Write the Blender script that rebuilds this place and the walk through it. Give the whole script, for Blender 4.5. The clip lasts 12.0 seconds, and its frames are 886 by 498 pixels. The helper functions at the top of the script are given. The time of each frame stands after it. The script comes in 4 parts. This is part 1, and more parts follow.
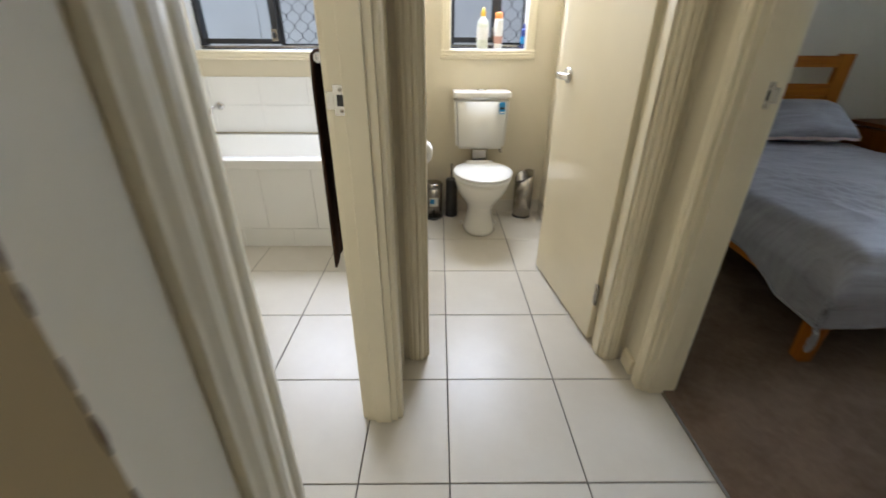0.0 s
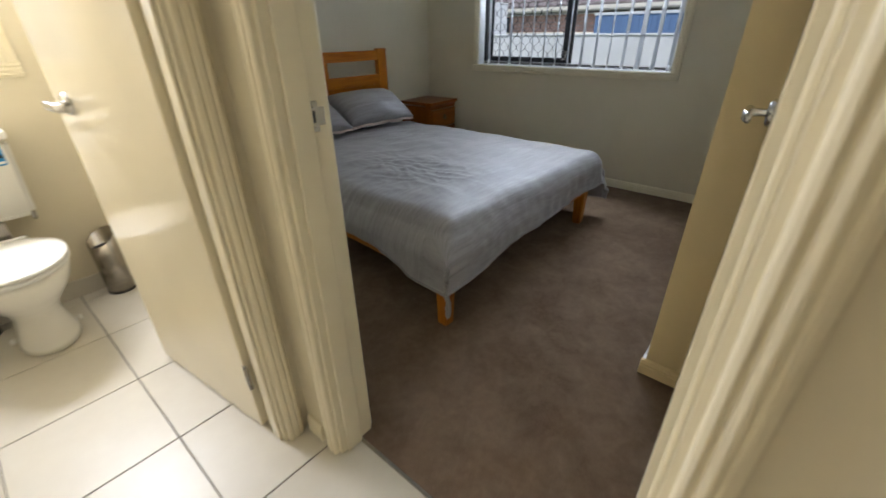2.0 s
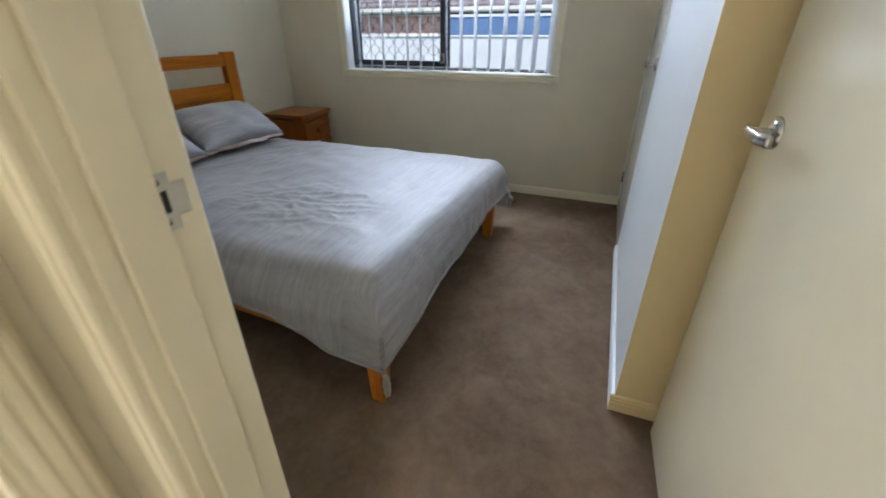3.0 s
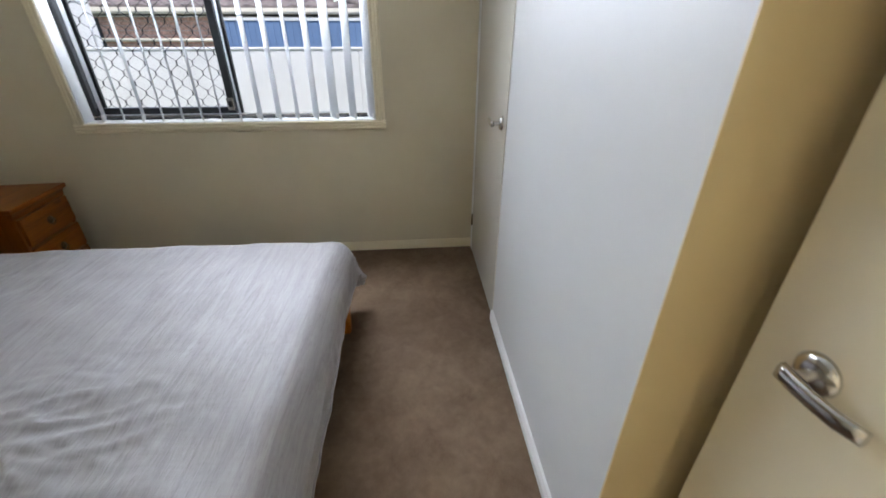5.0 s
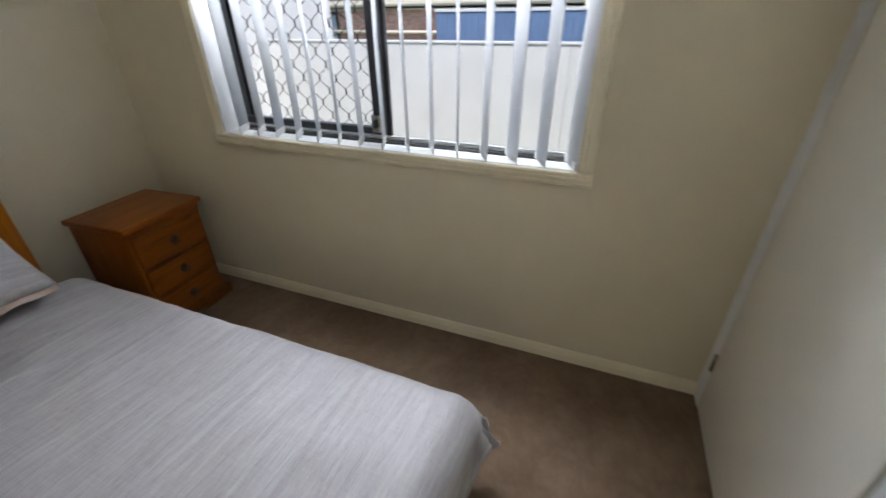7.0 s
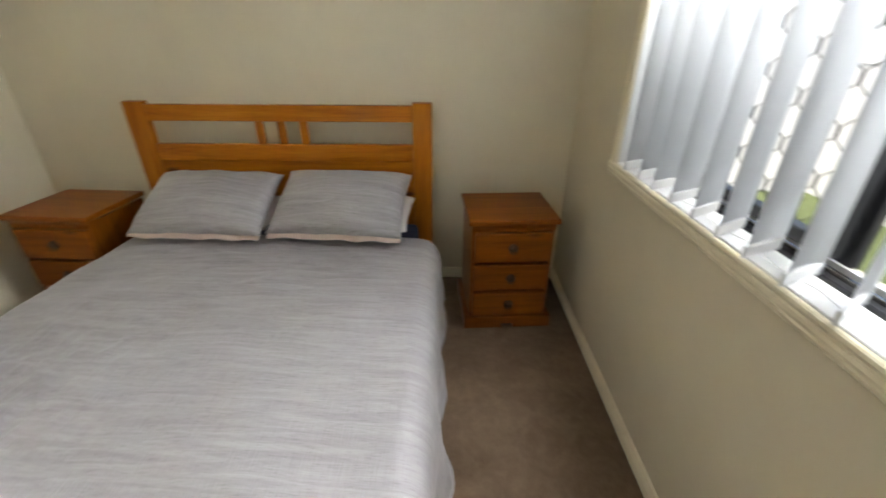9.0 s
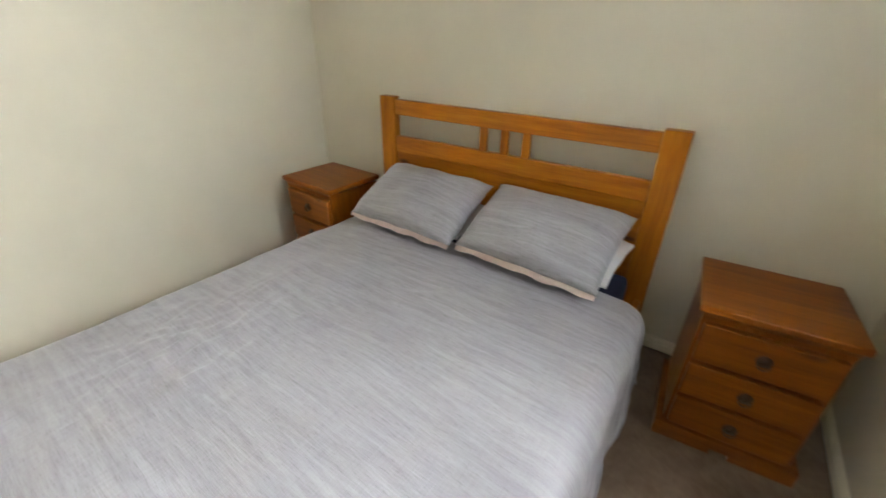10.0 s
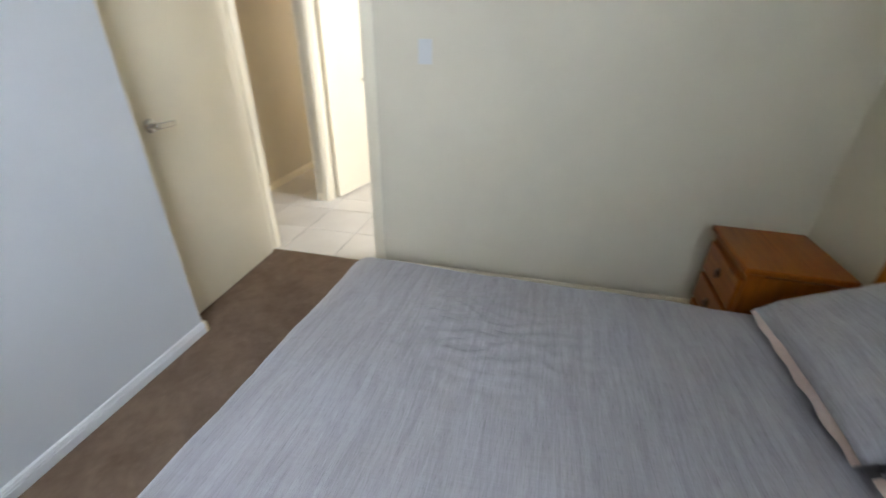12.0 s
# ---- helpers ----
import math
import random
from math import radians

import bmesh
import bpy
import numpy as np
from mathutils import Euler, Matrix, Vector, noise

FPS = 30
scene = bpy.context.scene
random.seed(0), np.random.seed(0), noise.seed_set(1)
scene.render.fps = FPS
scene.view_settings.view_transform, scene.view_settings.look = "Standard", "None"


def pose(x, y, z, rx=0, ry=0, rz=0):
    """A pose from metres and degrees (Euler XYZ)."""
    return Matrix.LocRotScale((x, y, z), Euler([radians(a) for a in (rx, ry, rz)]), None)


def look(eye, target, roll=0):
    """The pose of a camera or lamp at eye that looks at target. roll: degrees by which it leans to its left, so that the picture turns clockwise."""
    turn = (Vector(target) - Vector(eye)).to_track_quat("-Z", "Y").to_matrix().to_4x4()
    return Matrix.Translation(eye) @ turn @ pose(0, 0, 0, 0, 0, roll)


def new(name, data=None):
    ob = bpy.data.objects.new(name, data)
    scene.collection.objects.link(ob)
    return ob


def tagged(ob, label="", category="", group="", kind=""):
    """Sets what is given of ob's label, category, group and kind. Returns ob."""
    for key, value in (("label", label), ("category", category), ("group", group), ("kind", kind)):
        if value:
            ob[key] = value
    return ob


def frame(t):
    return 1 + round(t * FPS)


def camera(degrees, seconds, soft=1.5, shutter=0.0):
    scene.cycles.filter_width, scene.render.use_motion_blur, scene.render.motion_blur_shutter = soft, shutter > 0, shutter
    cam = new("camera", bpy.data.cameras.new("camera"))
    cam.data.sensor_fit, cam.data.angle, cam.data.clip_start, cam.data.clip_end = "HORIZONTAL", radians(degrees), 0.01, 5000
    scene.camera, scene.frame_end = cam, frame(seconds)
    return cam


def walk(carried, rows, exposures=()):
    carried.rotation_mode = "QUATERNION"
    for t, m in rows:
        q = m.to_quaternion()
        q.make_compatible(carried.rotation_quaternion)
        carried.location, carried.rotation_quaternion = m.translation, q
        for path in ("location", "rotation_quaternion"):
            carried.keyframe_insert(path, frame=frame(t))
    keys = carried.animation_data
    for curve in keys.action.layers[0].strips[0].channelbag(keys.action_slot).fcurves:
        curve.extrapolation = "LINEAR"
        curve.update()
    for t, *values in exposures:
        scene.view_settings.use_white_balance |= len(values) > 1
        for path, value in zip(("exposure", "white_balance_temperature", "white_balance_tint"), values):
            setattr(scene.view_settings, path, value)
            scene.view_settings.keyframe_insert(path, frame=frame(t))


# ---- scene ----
cam = camera(95.1, 12.0, soft=1.6, shutter=0.4)
PATH = [
    (0, (-0.032, -1.15, 1.158), (-0.012, 0.626, 0.239), 0.3),
    (0.5, (-0.088, -1.228, 1.161), (0.328, 0.501, 0.247), -0.5),
    (1, (-0.081, -1.205, 1.166), (0.806, 0.332, 0.243), -0.5),
    (1.5, (0.088, -1.055, 1.207), (1.282, 0.237, 0.257), 0.1),
    (2, (0.291, -0.859, 1.192), (1.636, 0.283, 0.251), -0.6),
    (2.5, (0.408, -0.661, 1.178), (1.914, 0.257, 0.236), -0.4),
    (3, (0.528, -0.494, 1.197), (2.172, 0.146, 0.255), -0.1),
    (3.5, (0.682, -0.345, 1.25), (2.406, 0.01, 0.301), -0.6),
    (5.5, (1.392, -0.224, 1.464), (3.132, -0.408, 0.494), 0.4),
    (6, (1.674, -0.17, 1.456), (3.422, -0.197, 0.485), 0.5),
    (6.5, (1.988, -0.168, 1.445), (3.7, 0.114, 0.451), -0.2),
    (8.5, (2.971, 0.021, 1.358), (3.562, 1.689, 0.425), 0.5),
    (9, (3.117, 0.057, 1.36), (3.104, 1.83, 0.436), 0.3),
    (9.5, (3.137, 0.199, 1.349), (2.582, 1.889, 0.434), 0.9),
    (10, (3.135, 0.387, 1.382), (2.146, 1.849, 0.441), 1.0),
    (10.5, (3.164, 0.586, 1.4), (1.811, 1.709, 0.447), 0.9),
    (11, (3.124, 0.748, 1.375), (1.487, 1.4, 0.429), 0.8),
    (11.5, (3.052, 0.746, 1.425), (1.315, 0.979, 0.462), 1.1),
    (12, (3.06, 0.886, 1.419), (1.34, 0.507, 0.472), 1.1),
]

EXPOSURES = [  # seconds, stops, kelvin, tint
    (0.0, -0.38, 5550, 14), (0.5, -0.12, 5500, 13), (1.0, -0.05, 5650, 13), (1.5, -0.05, 5700, 13), (2.0, 0.08, 5950, 13), (2.5, 0.38, 5900, 13), (3.0, 0.62, 5650, 13), (3.7, 0.98, 5600, 15),
    (5.5, 0.47, 6300, 16), (6.5, 0.44, 6300, 16), (8.5, 0.60, 6550, 15), (9.5, 1.25, 7000, 14), (10.0, 1.25, 6450, 14), (10.5, 1.14, 6350, 15), (11.0, 0.77, 6050, 15),
    (11.5, 0.58, 5800, 17), (12.0, 0.46, 5800, 15)]
walk(cam, [(t, look(eye, target, roll)) for t, eye, target, roll in PATH], EXPOSURES)

# ---- light: hazy bright day, sun high over the roof from the west ----
world = bpy.data.worlds.new("world")
scene.world = world
world.use_nodes = True
wn, wl = world.node_tree.nodes, world.node_tree.links
sky = wn.new("ShaderNodeTexSky")
sky.sky_type, sky.sun_disc = "NISHITA", False
sky.sun_elevation, sky.sun_rotation = radians(51.5), radians(-136.4)
wn["Background"].inputs["Strength"].default_value = 0.15
wl.new(sky.outputs["Color"], wn["Background"].inputs["Color"])

sun = new("sun", bpy.data.lights.new("sun", "SUN"))
sun.data.energy, sun.data.angle, sun.data.color = 3.6, radians(0.6), (1.0, 0.95, 0.88)
sun.matrix_world = look((-4, -4.2, 7.3), (0, 0, 0))


def sky_lamp(name, at, aim, w, h, watts, colour):
    ob = new(name, bpy.data.lights.new(name, "AREA"))
    ob.data.shape, ob.data.size, ob.data.size_y = "RECTANGLE", w, h
    ob.data.energy, ob.data.color = watts, colour
    ob.matrix_world = look(at, aim)
    return ob


# skylight entering by the upper part of the three windows
sky_lamp("window_light", (4.06, 0.79, 1.86), (2.6, 0.72, 1.56), 1.65, 0.40, 44, (0.87, 0.94, 1.0))
sky_lamp("window_light", (0.278, 1.796, 1.74), (0.278, 0.2, 1.55), 0.47, 0.42, 46, (0.97, 0.98, 1.0))
sky_lamp("window_light", (-1.1, 1.945, 1.75), (-0.2, -0.8, 1.2), 0.9, 0.45, 52, (0.97, 0.98, 1.0))

# added warm fill lamp, unseen, beside the far end of the side passage
sky_lamp("passage_end_light", (-2.28, -1.02, 1.35), (-1.75, -1.60, 1.2), 0.40, 1.5, 15, (1.0, 0.80, 0.52))


# ---- materials ----
def mat(name, rough=0.5, metal=0.0, spec=0.5):
    m = bpy.data.materials.new(name)
    m.use_nodes = True
    b = m.node_tree.nodes["Principled BSDF"]
    b.inputs["Roughness"].default_value, b.inputs["Metallic"].default_value = rough, metal
    b.inputs["Specular IOR Level"].default_value = spec
    return m, m.node_tree.nodes, m.node_tree.links, b


def coords(n, l, scale=(1, 1, 1), rot=(0, 0, 0)):
    tc, mp = n.new("ShaderNodeTexCoord"), n.new("ShaderNodeMapping")
    mp.inputs["Scale"].default_value, mp.inputs["Rotation"].default_value = scale, rot
    l.new(tc.outputs["Object"], mp.inputs["Vector"])
    return mp.outputs["Vector"]


def noise_tex(n, l, vec, scale, detail=4, rough=0.55, distort=0.0):
    t = n.new("ShaderNodeTexNoise")
    t.inputs["Scale"].default_value, t.inputs["Detail"].default_value = scale, detail
    t.inputs["Roughness"].default_value, t.inputs["Distortion"].default_value = rough, distort
    l.new(vec, t.inputs["Vector"])
    return t.outputs["Fac"]


def ramp(n, l, fac, stops):
    r = n.new("ShaderNodeValToRGB")
    e = r.color_ramp.elements
    while len(e) < len(stops):
        e.new(0.5)
    for el, (p, c) in zip(e, stops):
        el.position, el.color = p, (*c, 1)
    l.new(fac, r.inputs["Fac"])
    return r.outputs["Color"]


def mixc(n, l, fac, a, b, mode="MIX"):
    m = n.new("ShaderNodeMix")
    m.data_type, m.blend_type = "RGBA", mode
    for sock, v in ((m.inputs["Factor"], fac), (m.inputs["A"], a), (m.inputs["B"], b)):
        if isinstance(v, (int, float)):
            sock.default_value = v
        elif isinstance(v, tuple):
            sock.default_value = (*v, 1)
        else:
            l.new(v, sock)
    return m.outputs["Result"]


def bump(n, l, b, height, strength, dist=0.002):
    k = n.new("ShaderNodeBump")
    k.inputs["Strength"].default_value, k.inputs["Distance"].default_value = strength, dist
    l.new(height, k.inputs["Height"])
    l.new(k.outputs["Normal"], b.inputs["Normal"])


def paint(name, colour, rough=0.55, grain=220, strength=0.12, dirt=0.06, spec=0.35):
    """Rolled wall paint or enamel: orange-peel relief, faint marks."""
    m, n, l, b = mat(name, rough, spec=spec)
    v = coords(n, l)
    low = noise_tex(n, l, v, 1.7, 5, 0.6)
    dark = tuple(c * (1 - dirt * 1.6) for c in colour)
    light = tuple(min(1, c * (1 + dirt * 0.5)) for c in colour)
    l.new(ramp(n, l, low, [(0.3, dark), (0.62, light)]), b.inputs["Base Color"])
    bump(n, l, b, noise_tex(n, l, v, grain, 2), strength, 0.001)
    return m


def pine(name, dark, mid, light, along, rough=0.38):
    """Varnished knotty pine with its grain along one axis."""
    m, n, l, b = mat(name, rough, spec=0.2)
    sc = [26, 26, 26]
    sc["xyz".index(along)] = 1.6
    v = coords(n, l, tuple(sc))
    oi = n.new("ShaderNodeObjectInfo")
    sh = n.new("ShaderNodeVectorMath")
    sh.operation = "ADD"
    sc3 = n.new("ShaderNodeVectorMath")
    sc3.operation = "SCALE"
    sc3.inputs["Scale"].default_value = 40
    l.new(oi.outputs["Random"], sc3.inputs[0])
    l.new(v, sh.inputs[0])
    l.new(sc3.outputs["Vector"], sh.inputs[1])
    v = sh.outputs["Vector"]
    g = noise_tex(n, l, v, 1.0, 5, 0.6, 0.6)
    fine = noise_tex(n, l, v, 6.0, 3, 0.7)
    c = ramp(n, l, g, [(0.28, dark), (0.5, mid), (0.72, light)])
    c = mixc(n, l, 0.25, c, ramp(n, l, fine, [(0.35, dark), (0.65, light)]))
    v2 = coords(n, l, tuple(5 if a == along else 13 for a in "xyz"))
    vo = n.new("ShaderNodeTexVoronoi")
    vo.inputs["Scale"].default_value = 0.55
    l.new(v2, vo.inputs["Vector"])
    knot = ramp(n, l, vo.outputs["Distance"], [(0.05, (1, 1, 1)), (0.13, (0, 0, 0))])
    c = mixc(n, l, knot, c, (0.10, 0.028, 0.006))
    l.new(c, b.inputs["Base Color"])
    bump(n, l, b, fine, 0.08, 0.001)
    return m


WALL = paint("wall paint", (0.66, 0.592, 0.438), 0.6, 260, 0.1, 0.035)
# cream wall paint made yellower: warm light from the hall put into the colour
NIB = paint("nib wall paint, warm hall light in colour", (0.76, 0.61, 0.345), 0.5, 260, 0.1, 0.035)
# wardrobe wall: the cool white of window daylight is put into this colour
WALL_W = paint("wardrobe wall paint, daylight in colour", (0.70, 0.705, 0.695), 0.48, 200, 0.08, 0.02, 0.35)
TRIM_W = paint("white trim enamel", (0.82, 0.82, 0.80), 0.34, 120, 0.06, 0.03, 0.5)
ENAMEL = paint("cream enamel", (0.80, 0.72, 0.535), 0.13, 90, 0.025, 0.03, 0.5)
IVORY = paint("ivory enamel", (0.78, 0.745, 0.65), 0.2, 90, 0.04, 0.03, 0.5)
SWITCH = paint("switch plastic", (0.60, 0.59, 0.55), 0.3, 60, 0.01, 0.02, 0.5)
TRIM = paint("trim enamel", (0.79, 0.712, 0.525), 0.34, 120, 0.06, 0.05, 0.5)
CEIL = paint("ceiling paint", (0.74, 0.73, 0.69), 0.8, 200, 0.1, 0.02)
WHITE_T = paint("white wall tile glaze", (0.83, 0.82, 0.78), 0.12, 6, 0.02, 0.02, 0.5)
CERAMIC = paint("vitreous china", (0.84, 0.815, 0.74), 0.10, 3, 0.01, 0.015, 0.55)
ACRYLIC = paint("bath acrylic", (0.85, 0.84, 0.80), 0.15, 3, 0.01, 0.01, 0.5)
PINE_X = pine("orange pine lengthwise x", (0.22, 0.058, 0.004), (0.41, 0.130, 0.005), (0.51, 0.185, 0.009), "x")
PINE_Y = pine("orange pine lengthwise y", (0.22, 0.058, 0.004), (0.40, 0.126, 0.005), (0.50, 0.180, 0.009), "y")
PINE_Z = pine("orange pine lengthwise z", (0.22, 0.058, 0.004), (0.41, 0.130, 0.005), (0.51, 0.185, 0.009), "z")

RED_X = pine("red pine lengthwise x", (0.140, 0.033, 0.003), (0.230, 0.063, 0.004), (0.300, 0.094, 0.006), "x", 0.33)
RED_Z = pine("red pine lengthwise z", (0.140, 0.033, 0.003), (0.230, 0.063, 0.004), (0.300, 0.094, 0.006), "z", 0.33)


def plain(name, colour, rough, metal=0.0, spec=0.5, grain=60.0, amount=0.12, bumpy=0.03):
    m, n, l, b = mat(name, rough, metal, spec)
    v = coords(n, l)
    g = noise_tex(n, l, v, grain, 4)
    l.new(ramp(n, l, g, [(0.3, tuple(c * (1 - amount) for c in colour)), (0.7, tuple(min(1, c * (1 + amount)) for c in colour))]), b.inputs["Base Color"])
    if bumpy:
        bump(n, l, b, g, bumpy, 0.001)
    return m


CHROME = plain("satin chrome", (0.62, 0.61, 0.60), 0.2, 1.0, amount=0.04, bumpy=0)
STEEL = plain("brushed steel", (0.36, 0.335, 0.30), 0.26, 1.0, amount=0.10, bumpy=0.02)
ALU_BLACK = plain("black aluminium", (0.022, 0.022, 0.024), 0.38, 0.0, amount=0.2)
BLACK_PL = plain("black plastic", (0.018, 0.018, 0.018), 0.35)
IRON = plain("dark bronze pull", (0.08, 0.046, 0.028), 0.38, 0.8)
WHITE_PL = plain("white plastic", (0.80, 0.79, 0.75), 0.3, amount=0.03)
SLAT = plain("blind fabric", (0.64, 0.64, 0.63), 0.75, grain=300, amount=0.04, bumpy=0.08)
sn, sl = SLAT.node_tree.nodes, SLAT.node_tree.links
thin, blend = sn.new("ShaderNodeBsdfTranslucent"), sn.new("ShaderNodeMixShader")
thin.inputs["Color"].default_value = (0.62, 0.63, 0.64, 1)
blend.inputs["Fac"].default_value = 0.60
sl.new(sn["Principled BSDF"].outputs["BSDF"], blend.inputs[1])
sl.new(thin.outputs["BSDF"], blend.inputs[2])
sl.new(blend.outputs["Shader"], sn["Material Output"].inputs["Surface"])
GROUT = plain("dark grout", (0.13, 0.115, 0.095), 0.9, grain=30, amount=0.3)
# dark brown for the painted shade in the wardrobe door gap and for plaster chips
GAP_SHADE_CHIP = plain("dark brown of gap shade and plaster chips", (0.20, 0.15, 0.10), 0.8, grain=40, amount=0.2)
GROUT_L = plain("pale grout", (0.78, 0.77, 0.73), 0.85)
TOWEL = plain("brown towelling", (0.045, 0.022, 0.014), 0.95, spec=0.1, grain=240, amount=0.35, bumpy=0.6)
NAVY = plain("navy mattress ticking", (0.02, 0.022, 0.05), 0.9, grain=120)
SHEET = plain("white cotton", (0.70, 0.665, 0.63), 0.9, spec=0.2, grain=90, amount=0.04, bumpy=0.1)
PEACH = plain("peach cotton lining", (0.80, 0.66, 0.57), 0.9, spec=0.2, grain=90, amount=0.06, bumpy=0.1)
BLUE_L = plain("blue label", (0.03, 0.26, 0.55), 0.4)
YELLOW_PL = plain("yellow cap", (0.70, 0.45, 0.04), 0.35)
ORANGE_PL = plain("orange cap", (0.72, 0.24, 0.05), 0.35)
RED_L = plain("faded red print", (0.58, 0.34, 0.27), 0.4)
GREEN_PL = plain("pale cream plastic", (0.70, 0.72, 0.62), 0.35)
DARKBLUE_PL = plain("dark blue plastic", (0.02, 0.04, 0.20), 0.3)
PAPER = plain("toilet paper", (0.84, 0.82, 0.78), 0.95, grain=150)


def glass_mat(name, tint=(0.95, 0.97, 0.97)):
    m, n, l, b = mat(name, 0.02)
    b.inputs["Transmission Weight"].default_value = 1.0
    b.inputs["IOR"].default_value = 1.05
    b.inputs["Base Color"].default_value = (*tint, 1)
    return m


GLASS = glass_mat("window glass")


def tile_mat():
    m, n, l, b = mat("cream floor tile", 0.36, spec=0.5)
    v = coords(n, l)
    oi = n.new("ShaderNodeObjectInfo")
    a = noise_tex(n, l, v, 5, 5, 0.65)
    c = ramp(n, l, a, [(0.25, (0.60, 0.555, 0.465)), (0.75, (0.66, 0.62, 0.53))])
    t = ramp(n, l, oi.outputs["Random"], [(0.0, (0.95, 0.94, 0.92)), (1.0, (1.0, 1.0, 1.0))])
    l.new(mixc(n, l, 1.0, c, t, "MULTIPLY"), b.inputs["Base Color"])
    bump(n, l, b, noise_tex(n, l, v, 60, 3), 0.05, 0.001)
    return m


TILE = tile_mat()


def carpet_mat():
    m, n, l, b = mat("taupe cut-pile carpet", 0.98, spec=0.08)
    v = coords(n, l)
    tuft = noise_tex(n, l, v, 260, 3, 0.7)
    mid = noise_tex(n, l, v, 34, 4, 0.7)
    low = noise_tex(n, l, v, 2.6, 5, 0.62, 0.4)
    patch = noise_tex(n, l, v, 8.5, 4, 0.65, 0.8)
    c = ramp(n, l, tuft, [(0.3, (0.108, 0.069, 0.042)), (0.7, (0.322, 0.224, 0.146))])
    c = mixc(n, l, 0.42, c, ramp(n, l, mid, [(0.35, (0.126, 0.081, 0.050)), (0.65, (0.293, 0.203, 0.134))]))
    c = mixc(n, l, 0.38, c, ramp(n, l, patch, [(0.38, (0.126, 0.081, 0.050)), (0.62, (0.275, 0.192, 0.127))]))
    c = mixc(n, l, 0.38, c, ramp(n, l, low, [(0.40, (0.129, 0.084, 0.053)), (0.65, (0.275, 0.192, 0.128))]))
    l.new(c, b.inputs["Base Color"])
    add = n.new("ShaderNodeMath")
    add.operation = "ADD"
    l.new(tuft, add.inputs[0])
    l.new(mid, add.inputs[1])
    bump(n, l, b, add.outputs[0], 0.9, 0.006)
    b.inputs["Sheen Weight"].default_value = 0.0
    return m


CARPET = carpet_mat()


def cloth(n, l, scale):
    """Place on the flat cloth in metres: x along the weft."""
    tc, mp = n.new("ShaderNodeTexCoord"), n.new("ShaderNodeMapping")
    mp.inputs["Scale"].default_value = scale
    l.new(tc.outputs["UV"], mp.inputs["Vector"])
    return mp.outputs["Vector"]


def lay_cloth(bm, flat):
    """Gives each corner of the mesh its place on the flat cloth."""
    uv = bm.loops.layers.uv.new("cloth")
    for f in bm.faces:
        for lp in f.loops:
            lp[uv].uv = flat[lp.vert]


def linen_mat(name, tone=1.0):
    """Slub linen: pale and dark threads running across the bed."""
    m, n, l, b = mat(name, 0.52, spec=0.55)
    band = noise_tex(n, l, cloth(n, l, (3.6, 44, 44)), 1.0, 6, 0.66, 0.9)
    weft = noise_tex(n, l, cloth(n, l, (8.0, 230, 230)), 1.0, 4, 0.66)
    slub = noise_tex(n, l, cloth(n, l, (34, 240, 240)), 1.0, 2, 0.5)
    warp = noise_tex(n, l, cloth(n, l, (300, 12, 12)), 1.0, 3, 0.6)
    low = noise_tex(n, l, cloth(n, l, (1, 1, 1)), 3.0, 3)
    k = tone
    c = ramp(n, l, band, [(0.34, (0.225 * k, 0.206 * k, 0.207 * k)), (0.5, (0.435 * k, 0.408 * k, 0.41 * k)), (0.66, (0.64 * k, 0.61 * k, 0.619 * k))])
    c = mixc(n, l, 0.30, c, ramp(n, l, weft, [(0.30, (0.28 * k, 0.258 * k, 0.259 * k)), (0.5, (0.435 * k, 0.408 * k, 0.41 * k)), (0.68, (0.60 * k, 0.574 * k, 0.582 * k))]))
    c = mixc(n, l, 0.30, c, ramp(n, l, slub, [(0.31, (0.10 * k, 0.088 * k, 0.086 * k)), (0.41, (0.43 * k, 0.405 * k, 0.408 * k)), (0.74, (0.60 * k, 0.576 * k, 0.582 * k))]))
    c = mixc(n, l, 0.24, c, ramp(n, l, warp, [(0.3, (0.29 * k, 0.272 * k, 0.271 * k)), (0.7, (0.56 * k, 0.535 * k, 0.54 * k))]))
    c = mixc(n, l, 0.18, c, ramp(n, l, low, [(0.3, (0.37 * k, 0.345 * k, 0.336 * k)), (0.7, (0.49 * k, 0.47 * k, 0.479 * k))]))
    l.new(c, b.inputs["Base Color"])
    add = n.new("ShaderNodeMath")
    add.operation = "ADD"
    l.new(weft, add.inputs[0])
    l.new(slub, add.inputs[1])
    bump(n, l, b, add.outputs[0], 0.4, 0.002)
    b.inputs["Sheen Weight"].default_value = 0.25
    b.inputs["Sheen Roughness"].default_value = 0.4
    return m


LINEN = linen_mat("grey slub linen", 0.71)
BRICK = plain("red-brown brick", (0.60, 0.37, 0.28), 0.9, grain=18, amount=0.35, bumpy=0.3)
MORTAR = plain("mortar", (0.50, 0.46, 0.40), 0.95)
FENCE_W = paint("white fence paint", (0.68, 0.68, 0.67), 0.7, 40, 0.1, 0.05)
BLUE_W = plain("blue steel sheeting", (0.13, 0.205, 0.35), 0.5, grain=2, amount=0.08)
ROOF_T = plain("grey-brown roof tile", (0.20, 0.165, 0.15), 0.8, grain=12, amount=0.3, bumpy=0.2)
FASCIA = paint("cream fascia paint", (0.72, 0.66, 0.54), 0.5, 30, 0.04, 0.05)
GRASS = plain("lawn", (0.135, 0.165, 0.075), 0.95, spec=0.1, grain=40, amount=0.45, bumpy=0.8)


